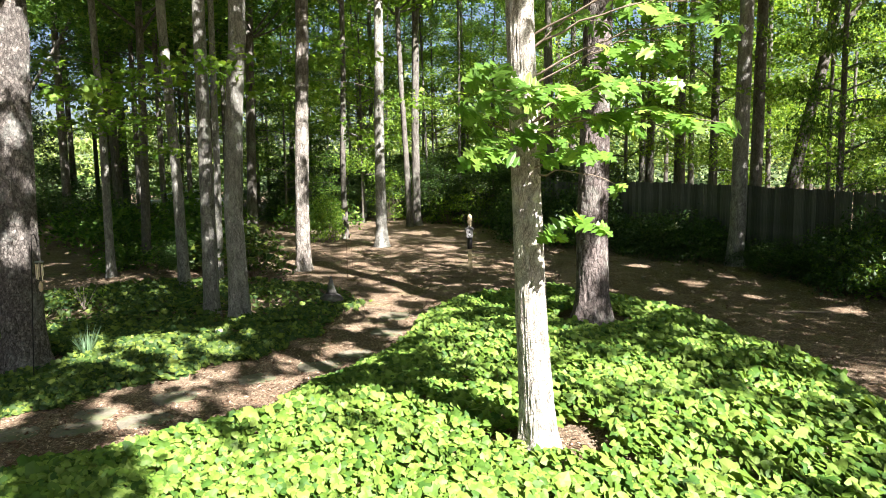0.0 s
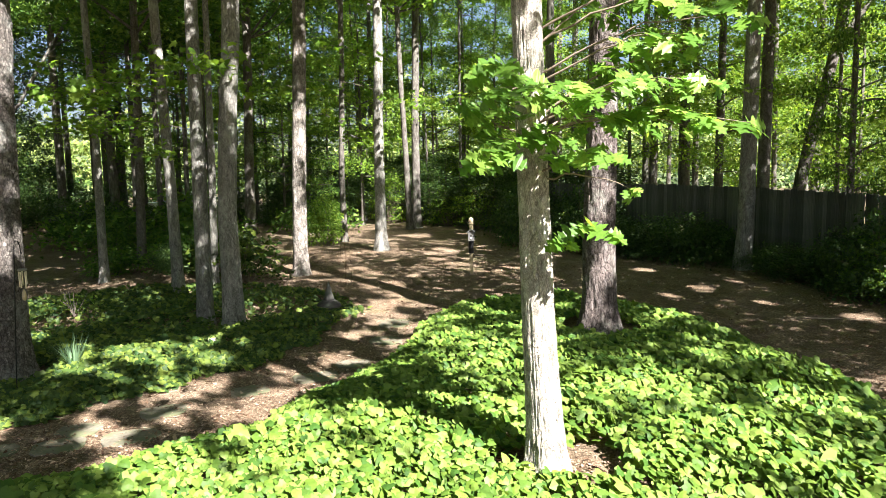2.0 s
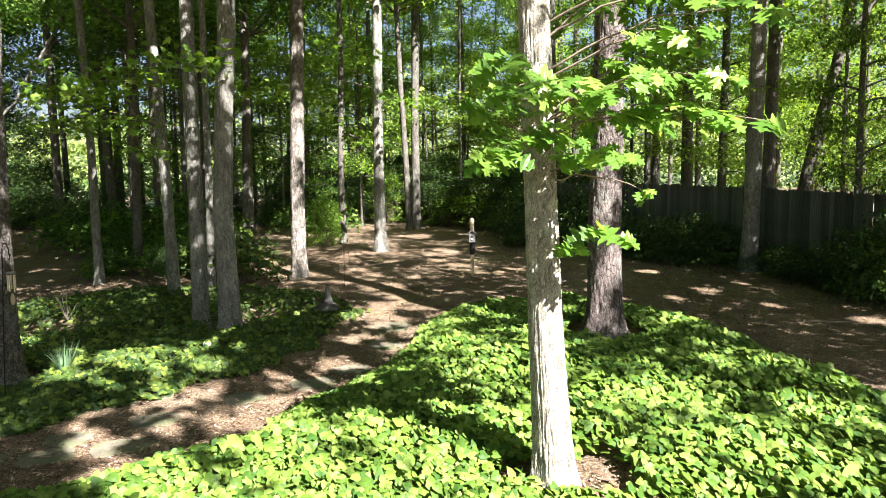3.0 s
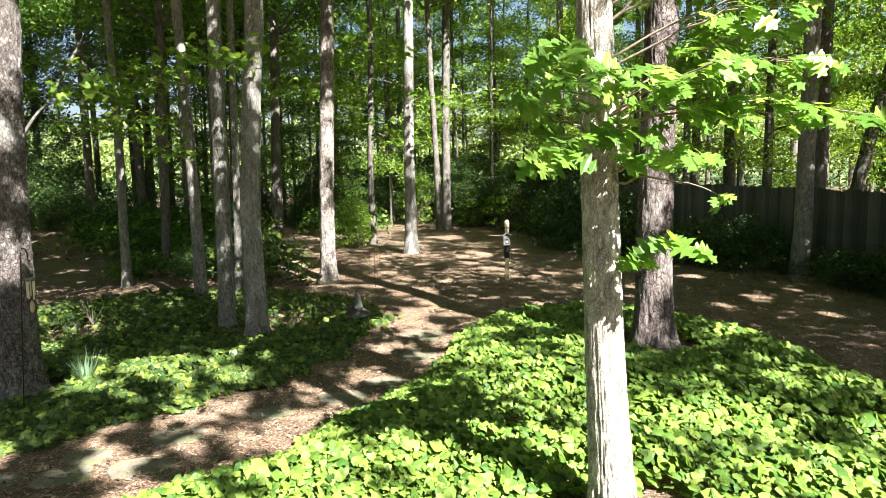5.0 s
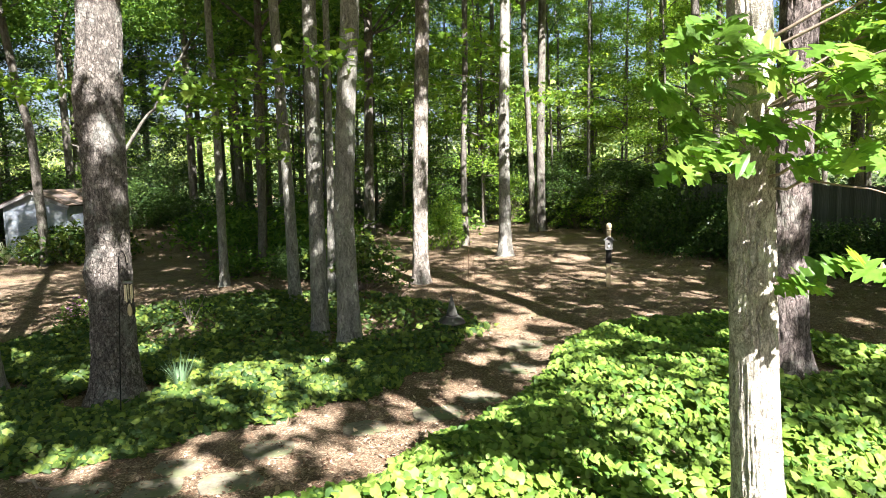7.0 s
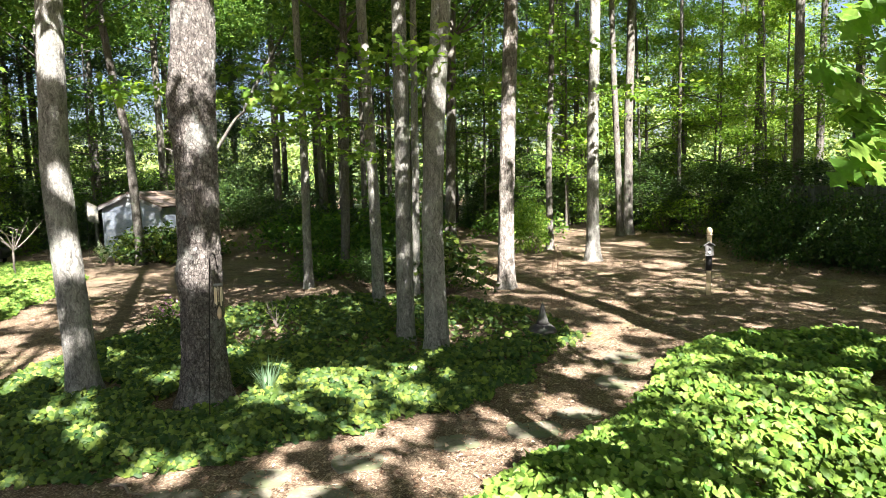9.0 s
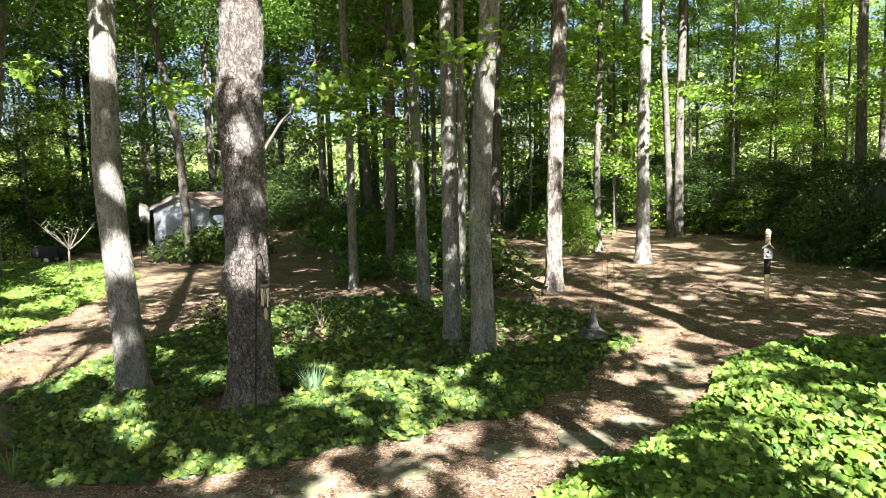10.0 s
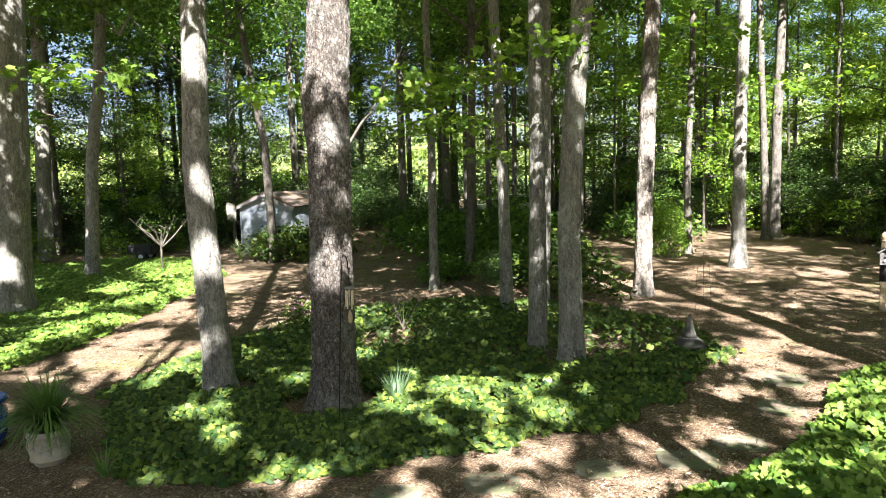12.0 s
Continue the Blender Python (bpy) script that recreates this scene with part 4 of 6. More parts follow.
# height on the trunk, tip of the branch, twigs
for z0, end, sprigs in [(2.75, (2.83, 4.30, 2.85), 8), (2.80, (2.41, 4.35, 2.84), 5), (2.90, (2.37, 4.60, 3.42), 6), (2.90, (2.00, 4.90, 3.30), 4), (2.85, (2.57, 4.20, 3.15), 7), (2.85, (2.30, 3.60, 3.10), 6), (2.80, (1.94, 5.07, 2.95), 4),
                        (2.70, (0.95, 4.25, 2.91), 6), (2.65, (1.02, 4.10, 2.72), 4), (3.00, (1.15, 3.85, 3.10), 4), (3.00, (1.00, 4.00, 3.30), 5), (2.45, (0.94, 3.90, 2.64), 4), (2.45, (1.86, 4.10, 2.64), 5), (1.80, (1.84, 4.25, 2.04), 4),
                        (3.50, (2.66, 4.40, 3.80), 6), (3.15, (2.40, 4.20, 3.50), 5), (3.25, (2.78, 4.35, 3.62), 5), (3.60, (3.10, 4.20, 3.95), 5), (3.45, (1.70, 5.10, 3.90), 5), (2.80, (1.60, 4.00, 3.02), 4), (2.60, (1.50, 4.05, 2.76), 4)]:
    oak_branch(z0, end, sprigs)
oak_branch(2.42, (1.99, 4.41, 2.38), 1, 0.16)

# ---------------------------------------------------------------- woods
def branch_crown(name, seed, radius, low, high, branches, sprays, per, size, mat, droop=0.35, flat=0.10, tilt=0.72):
    """Crown of tiered branches: flat drooping fans of leaves along each, open air between the tiers."""
    r = np.random.default_rng(seed)
    pos, limbs = [], []
    for k in range(branches):
        h = (k + r.random()) / branches
        length = radius * (math.sin(math.pi * (0.22 + 0.72 * h)) ** 0.8) * r.uniform(0.6, 1.15)
        a = 2.4 * k + r.normal(0, 0.5)
        out, side = np.array([math.cos(a), math.sin(a), 0]), np.array([-math.sin(a), math.cos(a), 0])
        z0, lift, bow = low + (high - low) * h, r.uniform(0.1, 0.55), r.normal(0, 0.12)
        def along(t):
            return out * length * t + side * length * bow * t * t + np.array([0, 0, z0 + length * (lift * t - droop * t * t)])
        limbs.append([along(t) for t in np.linspace(0, 0.95, 6)])
        for _ in range(sprays):
            t = r.uniform(0.25, 1.0) ** 0.8
            w = 0.30 * length * (1.15 - 0.6 * t)
            c = along(t) + side * r.normal(0, w) + np.array([0, 0, r.normal(0, 0.2)])
            n = int(per * r.uniform(0.5, 1.5))
            q = r.normal(0, 1, (n, 3)) * np.array([1, 1, 0])
            off = (q[:, :1] * out * 0.34 + q[:, 1:2] * side * 0.26)
            off[:, 2] = -0.16 * (off[:, 0] ** 2 + off[:, 1] ** 2) + r.normal(0, flat, n)
            pos.append(c + off)
    pos = np.concatenate(pos)
    v, f = leaf_cloud(pos, size * r.lognormal(0, 0.28, len(pos)), LEAF_TRI, tilt, r)
    order = sorted(limbs, key=lambda p: p[0][2])[:9]
    return mesh_np(name, v, f, mat), [mesh_np(name + " limb", *tube_np(p, np.linspace(0.035, 0.008, 6), 5), M_BARK_FAR, True) for p in order]


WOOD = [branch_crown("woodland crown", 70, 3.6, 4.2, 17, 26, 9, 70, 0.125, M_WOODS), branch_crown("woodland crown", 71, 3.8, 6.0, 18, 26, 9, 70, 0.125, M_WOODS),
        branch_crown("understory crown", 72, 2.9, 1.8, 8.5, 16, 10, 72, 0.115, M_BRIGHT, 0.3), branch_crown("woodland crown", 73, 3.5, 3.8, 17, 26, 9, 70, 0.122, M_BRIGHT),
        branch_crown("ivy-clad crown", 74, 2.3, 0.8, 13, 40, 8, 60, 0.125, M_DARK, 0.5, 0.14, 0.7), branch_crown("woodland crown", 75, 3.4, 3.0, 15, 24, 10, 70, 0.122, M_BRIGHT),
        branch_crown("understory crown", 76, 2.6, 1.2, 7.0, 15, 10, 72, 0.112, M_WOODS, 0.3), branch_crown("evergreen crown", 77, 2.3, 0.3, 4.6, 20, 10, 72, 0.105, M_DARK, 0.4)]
WOOD_LIMBS = [w[1] for w in WOOD]
WOOD_TRUNK = []
for k in range(5):
    v, f = trunk_np([(0.1 * (k - 2), 0.05 * k, 6.0)], 0.5, 0.22, 17, 14, 36, 0.4, 0.01, 4, 50 + k)
    WOOD_TRUNK.append(mesh_np("woodland trunk", v, f, M_BARK_FAR, True))


def wood_tree(x, y, dia, kind, rot, s, zs=1.0, lift=0.0, trunk=None, lean=(0, 0)):
    t = thing("woodland_tree", x, y, land1(x, y), rot, label="slender green-leaved tree in the woods behind the garden" if kind not in (2, 6, 7) else "low layered understory tree in the woods", category="tree", group="woodland trees")
    tr = part("trunk", WOOD_TRUNK[(trunk if trunk is not None else kind) % 5], None, t, m=pose(0, 0, 0, lean[0], lean[1], 0) @ Matrix.Diagonal((dia, dia, zs * (0.5 if kind in (2, 6) else 0.27 if kind == 7 else 1.0), 1)))
    m = pose(0, 0, lift, lean[0], lean[1], 0) @ Matrix.Diagonal((s, s, zs, 1))
    part("crown", WOOD[kind][0], None, t, m=m)
    for limb in WOOD_LIMBS[kind]:
        part("limb", limb, None, t, m=m)
    return t


wr = random.Random(11)
# trunks that stand out: behind the fence, at the back, at the side
for x, y, d, kind, lx, ly in [(-20.3, 25.4, 0.44, 1, 0, 0), (-18.0, 23.9, 0.27, 1, 0, 0), (2.85, 27.0, 0.3, 3, 0, 0), (3.06, 26.0, 0.34, 3, 0, 1), (3.95, 23.0, 0.40, 3, 0, 0), (4.5, 25.0, 0.24, 3, 1, 0), (4.88, 22.0, 0.28, 3, 0, 0), (6.9, 24.0, 0.18, 3, 0, 2), (8.6, 26.0, 0.3, 3, 1, 0), (1.0, 28.0, 0.3, 3, 0, 0),
                              (-0.5, 24.5, 0.36, 3, 0, 0), (-0.2, 31.0, 0.34, 3, 0, 2), (-2.2, 30.0, 0.4, 3, 0, 1), (-24.5, 31.0, 0.5, 3, 0, 0), (-22.2, 29.8, 0.33, 1, 0, 0), (-18.0, 31.5, 0.36, 3, 0, 0),
                              (-16.0, 27.5, 0.26, 1, 0, 0), (-10.0, 31.0, 0.3, 3, 0, 0)]:
    wood_tree(x, y, d, kind, wr.uniform(0, 360), wr.uniform(0.95, 1.3) * (0.55 if -3 < x < 9 else 1.0), 1.0, 4.6 if -3 < x < 9 else 1.2, wr.randrange(5), (lx, ly))
near_tree("hardwood_tree", 5.5, 18.4, [(5.55, 18.4, 6.0)], 0.32, 16, M_BARK_FAR, "tall dark trunk just behind the board fence", 22, 60, 0.3, 0.01, 0.6, 23, 0, 1.25, 0, 1.0)
leaning = near_tree("hardwood_tree", 6.44, 20.0, [(6.95, 20.0, 3.1), (7.45, 20.0, 5.4), (7.75, 20.0, 7.2)], 0.36, 13, M_BARK_FAR, "dark forked trunk leaning over behind the board fence", 22, 60, 0.3, 0.012, 0.55, 22, 1, 0.55, 0, 3.0)
for pts, r0 in (([(1.2, 0, 5.6), (1.75, 0.05, 6.5), (2.4, 0.0, 7.1), (3.2, 0.1, 7.5)], 0.11), ([(0.7, 0, 4.0), (1.1, -0.1, 4.5), (1.6, -0.1, 4.75)], 0.045)):
    part("limb", mesh_np("forked limb", *tube_np(pts, np.linspace(r0, r0 * 0.4, len(pts)), 10), M_BARK_FAR, True), None, leaning)
for k in range(26):
    x, y = wr.uniform(-19, 3), wr.uniform(27, 40)
    wood_tree(x, y, wr.uniform(0.09, 0.16), wr.choice((1, 3)), wr.uniform(0, 360), wr.uniform(0.35, 0.5), 1.0, 4.0, wr.randrange(5), (wr.uniform(-3, 3), wr.uniform(-3, 3)))
# understory with tiered sprays, most sunlit by leaf colour, behind the clearing and fence
for x, y, kind, sc in [(-9.2, 27.6, 2, 1.0), (-3.6, 29.6, 2, 1.1), (-12.4, 26.4, 6, 1.0), (-1.2, 28.2, 2, 1.0), (2.2, 23.6, 2, 1.0), (4.8, 22.0, 2, 0.95), (7.6, 19.6, 2, 1.0), (6.9, 16.0, 6, 0.55), (8.6, 14.6, 6, 0.6), (-15.2, 29.0, 2, 1.1), (-18.5, 27.0, 6, 1.0),
                       (-6.8, 30.8, 2, 1.2), (-21.0, 31.0, 2, 1.1), (-26.5, 18.0, 6, 1.0), (-29.5, 14.5, 2, 1.1), (-30.0, 9.0, 6, 1.1), (-28.0, 23.5, 2, 1.0), (-33.0, 16.0, 6, 1.2), (6.2, 26.0, 2, 1.1), (9.4, 24.0, 2, 1.1)]:
    wood_tree(x, y, wr.uniform(0.12, 0.2), kind, wr.uniform(0, 360), sc, 1.0, 0, wr.randrange(5))
# tiered evergreens closing the clearing's back
for x, y, kind, sc in [(-8.6, 31.0, 7, 1.0), (-5.6, 28.6, 7, 0.9), (-3.4, 27.4, 7, 1.0), (-1.6, 25.8, 7, 0.95), (0.0, 24.3, 7, 0.9), (-3.0, 25.9, 7, 0.6), (-10.8, 29.8, 7, 0.8), (1.4, 23.4, 7, 0.9), (-13.4, 29.4, 7, 0.9)]:
    wood_tree(x, y, 0.1, kind, wr.uniform(0, 360), sc, 0.55 if x > -4 else 0.66, 0, wr.randrange(5))
# ivy-clad and evergreen trees that darken the side of the wood
for x, y, kind, sc in [(-26.0, 29.0, 1, 1.0), (-30.0, 27.5, 4, 1.1), (-19.8, 34.0, 1, 1.0), (-33.0, 23.0, 4, 1.2), (-34.5, 13.5, 4, 1.2), (-36.0, 18.5, 4, 1.1), (-16.4, 35.0, 1, 1.1), (-12.6, 36.0, 0, 1.2), (-32.0, 8.0, 4, 1.2), (-37.0, 10.0, 0, 1.2),
                       (-28.0, 33.0, 0, 1.1), (-33.5, 29.0, 1, 1.2), (-21.5, 36.5, 1, 1.1), (-17.5, 38.0, 0, 1.2), (-30.5, 20.8, 4, 0.9), (-13.2, 41.0, 3, 1.3), (-15.6, 45.0, 0, 1.4), (-7.5, 40.0, 3, 1.3), (-4.6, 43.0, 5, 1.4), (-1.5, 38.0, 3, 1.2)]:
    wood_tree(x, y, wr.uniform(0.25, 0.4), kind, wr.uniform(0, 360), sc, 1.0, 0, wr.randrange(5))
count = 0
while count < 36:
    a, d = radians(wr.uniform(-110, 42)), wr.uniform(28, 56)
    x, y = 0.3 + d * math.sin(a), 0.5 + d * math.cos(a)
    if (-21 < x < 1 and y < 29) or (x < -21 and y < 22 and d < 34) or (x > 0 and y < 24 and x < 9) or (x > 8 and y < 36) or (-31 < x < -19 and 11 < y < 25):
        continue
    if (x < -15 and wr.random() < 0.45) or (-14 < x < 3 and wr.random() < 0.2):
        continue
    # sunlight put in by kind: lit leaf colour to the right, darker left
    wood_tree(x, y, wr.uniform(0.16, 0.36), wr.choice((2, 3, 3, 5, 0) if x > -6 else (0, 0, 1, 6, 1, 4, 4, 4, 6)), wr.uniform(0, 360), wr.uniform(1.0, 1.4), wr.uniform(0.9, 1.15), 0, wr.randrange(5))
    count += 1

# distant wood beyond the single trees
r = np.random.default_rng(3)
# sun on the tops and shade below are put into the leaf colours
for low, high, n, mat, label in ((0.0, 5.0, 1700, M_DARK, "undergrowth of the distant wood, shade put into its dark green"), (3.0, 12.0, 2600, M_SUNNY, "distant treetops closing the view, sunlight put into their pale green")):
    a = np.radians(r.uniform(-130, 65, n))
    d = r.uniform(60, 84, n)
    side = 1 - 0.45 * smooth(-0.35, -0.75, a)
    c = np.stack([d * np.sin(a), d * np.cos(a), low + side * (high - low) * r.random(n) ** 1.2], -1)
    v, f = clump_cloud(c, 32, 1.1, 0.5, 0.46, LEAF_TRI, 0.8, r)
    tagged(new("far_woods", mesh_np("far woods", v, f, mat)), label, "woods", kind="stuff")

# added backdrop ring, a wooded rise that closes the horizon
a = np.linspace(0, 2 * np.pi, 361)
hh = np.array([0.0, 2.2, 4.4, 6.8, 9.4, 12.0])
A, Hh = np.meshgrid(a, hh, indexing="ij")
rad = 88 + 6 * lattice_noise(np.stack([np.cos(A).ravel() * 12, np.sin(A).ravel() * 12, Hh.ravel() * 0.6], -1), 41).reshape(A.shape) + 1.2 * Hh
top = Hh * (1 + 0.35 * lattice_noise(np.stack([np.cos(A).ravel() * 9, np.sin(A).ravel() * 9, np.zeros(A.size)], -1), 42).reshape(A.shape))
i, j = np.meshgrid(np.arange(360), np.arange(5), indexing="ij")
wf = np.stack([i * 6 + j, (i + 1) * 6 + j, (i + 1) * 6 + j + 1, i * 6 + j + 1], -1).reshape(-1, 4)
# sunlit leaves and shaded gaps are painted as pale and dark mottle
M_RISE = grain_mat("far rise, painted sun and shade", [(0.40, (0.012, 0.022, 0.008)), (0.54, (0.06, 0.09, 0.026)), (0.66, (0.26, 0.32, 0.11))], 0.9, 0.95, (1, 1, 1), 0.3)
tagged(new("backdrop", mesh_np("wooded rise", np.stack([rad * np.cos(A), rad * np.sin(A), top * (1 - 0.4 * smooth(0.0, -30.0, rad * np.cos(A))) - 0.1], -1).reshape(-1, 3), wf, M_RISE)), "wooded rise beyond the trees, sunlit leaves and dark gaps painted on", "backdrop", kind="structure")

# ---------------------------------------------------------------- shrubs
def shrub_mesh(name, seed, w, h, clumps, per, spread, size, mat, template=LEAF_TRI, flat=0.09):
    r = np.random.default_rng(seed)
    a, q = r.uniform(0, 2 * np.pi, clumps), np.sqrt(r.random(clumps))
    el = r.random(clumps)
    rad = w / 2 * q * (1 + 0.25 * np.sin(3 * a + seed))
    z = h * (0.10 + 0.86 * el * np.sqrt(np.clip(1 - (0.9 * q) ** 2, 0.05, 1)))
    c = np.stack([rad * np.cos(a), rad * np.sin(a), z], -1)
    v, f = clump_cloud(c, per, spread, flat, size, template, 0.65, r)
    leaves = mesh_np(name, v, f, mat)
    items = []
    for k in range(min(26, clumps)):
        b = np.array([c[k, 0] * 0.15, c[k, 1] * 0.15, -0.05])
        t = np.linspace(0, 1, 5)[:, None]
        items.append(tube_np(b + t * (c[k] - b) + np.sin(t * np.pi) * r.normal(0, 0.05, 3), np.linspace(0.016, 0.004, 5), 5))
    v, f = join_np(items)
    return leaves, mesh_np(name + " stems", v, f, M_TWIG, True)


SHRUBS = {
    "dark": shrub_mesh("evergreen shrub", 1, 3.2, 2.6, 120, 84, 0.28, 0.11, M_DARK),
    "dark2": shrub_mesh("evergreen shrub", 2, 2.8, 3.4, 120, 84, 0.30, 0.112, M_DARK),
    "azalea": shrub_mesh("azalea", 3, 2.3, 1.25, 140, 70, 0.18, 0.07, M_DARK),
    "holly": shrub_mesh("holly", 4, 1.7, 2.5, 120, 40, 0.18, 0.12, M_BRIGHT),
    "under": shrub_mesh("undergrowth", 5, 2.0, 1.2, 60, 34, 0.26, 0.14, M_WOODS),
    "sapling": shrub_mesh("broadleaf sapling", 6, 1.5, 1.3, 34, 26, 0.20, 0.17, M_SHADE_LEAF),
    "loose": shrub_mesh("loose laurel", 8, 2.2, 2.6, 46, 34, 0.24, 0.13, M_BRIGHT, LEAF_TRI, 0.06),
    "hydrangea": shrub_mesh("hydrangea", 7, 2.2, 1.25, 60, 26, 0.22, 0.17, M_SHADE_LEAF),
}


def shrub(kind, x, y, s=1.0, zs=1.0, rot=0.0, name="shrub", label="dense dark evergreen shrub under the trees"):
    t = thing(name, x, y, land1(x, y), rot, label=label, category="shrub")
    m = Matrix.Diagonal((s, s, s * zs, 1))
    part("foliage", SHRUBS[kind][0], None, t, m=m)
    part("stem_mass", SHRUBS[kind][1], None, t, m=m)["kind"] = "stuff"
    return t


# dark hedge of evergreens behind the clearing, round to the fence
for x, y, k, s, zs in [(-13.5, 30.5, "dark", 1.0, 1), (-11, 31, "dark2", 1.0, 1), (-5.6, 29.4, "dark2", 0.8, 0.8), (-1.4, 26.4, "dark2", 0.8, 0.7),
                       (-1.0, 23.3, "dark", 0.95, 0.95), (-17, 30, "dark2", 0.6, 0.8), (-20, 27, "dark", 0.5, 0.9), (-7.3, 32.8, "dark2", 1.1, 0.8), (-10.2, 33.5, "dark", 1.2, 0.9), (-4.0, 32.5, "dark2", 1.1, 0.8), (-14.5, 33.0, "dark2", 1.2, 1.1)]:
    shrub(k, x, y, s, zs, wr.uniform(0, 360), "evergreen_shrub", "tall dark evergreen shrub closing the clearing's back")
for x, y, s, zs in [(0.3, 19.9, 1.05, 1.2), (1.9, 18.7, 0.95, 1.0), (3.6, 17.4, 1.05, 1.0), (5.0, 16.6, 0.6, 0.7), (6.2, 14.7, 0.85, 0.75), (1.1, 19.6, 1.2, 1.3), (2.7, 18.0, 0.8, 1.0), (4.4, 17.2, 0.9, 0.95), (5.7, 15.7, 0.75, 0.8), (6.6, 14.2, 0.9, 1.0), (-0.5, 20.6, 1.2, 1.4)]:
    shrub("azalea", x, y, s, zs, wr.uniform(0, 360), "azalea", "rounded azalea bush in front of the board fence")
shrub("azalea", 7.0, 13.3, 1.1, 1.3, 20, "azalea", "tall loose azalea with sunlit tips by the fence")
shrub("holly", 6.8, 13.0, 0.75, 0.75, 70, "young_holly", "loose holly with sunlit pale leaf tips by the fence")
shrub("holly", -7.2, 19.2, 0.56, 1.3, 0, "holly", "upright holly with glossy sunlit leaves in the clearing")
for x, y, k, s in [(-8.9, 13.9, "dark", 0.4), (-11.2, 14.4, "under", 0.7), (-9.6, 15.2, "under", 0.85), (-7.9, 14.1, "sapling", 1.0), (-6.6, 13.2, "sapling", 0.95), (-15.0, 19.0, "under", 1.3), (-17.5, 20.6, "under", 1.4),
                   (-11.4, 18.4, "under", 1.3), (-13.8, 21.4, "under", 1.7), (-18.8, 22.0, "dark", 0.8), (-15.8, 23.0, "under", 0.7), (-10.0, 24.5, "under", 1.3)]:
    shrub(k, x, y, s, 1.0, wr.uniform(0, 360), "undergrowth_shrub", "shaded leafy undergrowth shrub among slim trunks")
# added for the hedge's lit tips; the light is in the leaf colour
for x, y, s in [(-3.6, 25.3, 0.8), (-8.4, 28.6, 0.9), (-5.2, 27.3, 0.7)]:
    shrub("loose", x, y, s, 1.0, wr.uniform(0, 360), "laurel", "loose laurel before the dark hedge, lit tips put in by pale leaf colour")
for x, y, s in [(-26.6, 12.6, 0.6), (-27.6, 15.6, 0.6), (-28.4, 10.6, 0.7), (-25.6, 9.2, 0.4)]:
    shrub("loose", x, y, s, 0.8, wr.uniform(0, 360), "undergrowth_shrub", "loose light green shrub at the edge of the ivy bed")
for x, y, s in [(-20.0, 16.0, 1.2), (-20.9, 16.4, 1.05), (-19.3, 17.0, 1.05)]:
    shrub("hydrangea", x, y, s, 1.0, wr.uniform(0, 360), "hydrangea", "broad-leaved hydrangea bush in front of the shed")
for x, y, k, s in [(-28, 17.5, "dark", 0.9), (-31, 15, "dark", 1), (-32, 9.5, "dark", 1), (-29, 14.0, "dark", 0.9), (-33, 12, "dark2", 1.1), (-26.5, 7, "under", 1), (-30, 5, "dark", 1.1), (-34, 18, "dark2", 1.2), (-27, 21, "dark2", 1.0), (-24.5, 24, "dark", 1.0), (-33, 6, "dark2", 1.2), (-35, 15, "dark", 1.4), (-30.5, 18.5, "dark2", 1.1), (-29, 22.5, "dark", 1.3), (-26, 27, "dark2", 1.2), (-22.5, 27.5, "dark2", 0.7), (-19.5, 29, "dark", 0.55), (-36, 9, "dark2", 1.3), (-31, 2, "dark2", 1.2), (-13.0, 27.5, "dark", 0.7)]:
    shrub(k, x, y, s, 1.0, wr.uniform(0, 360), "undergrowth_shrub", "dark shrub at the wood's edge beyond the ivy")

# ---------------------------------------------------------------- board fence
FENCE = [(-0.8, 21.4), (4.5, 17.8), (6.5, 15.1), (7.4, 12.6), (8.4, 9.5)]
bm = bmesh.new()
box(bm, 0.102, 0.018, 1.0, None, 0.003)
board_mesh = bpy.data.meshes.new("fence board")
bm.to_mesh(board_mesh)
bm.free()
board_mesh.materials.append(M_FENCE)
fence = thing("board_fence", 0, 0, label="weathered grey vertical board fence behind azaleas", category="fence")
fr = random.Random(3)
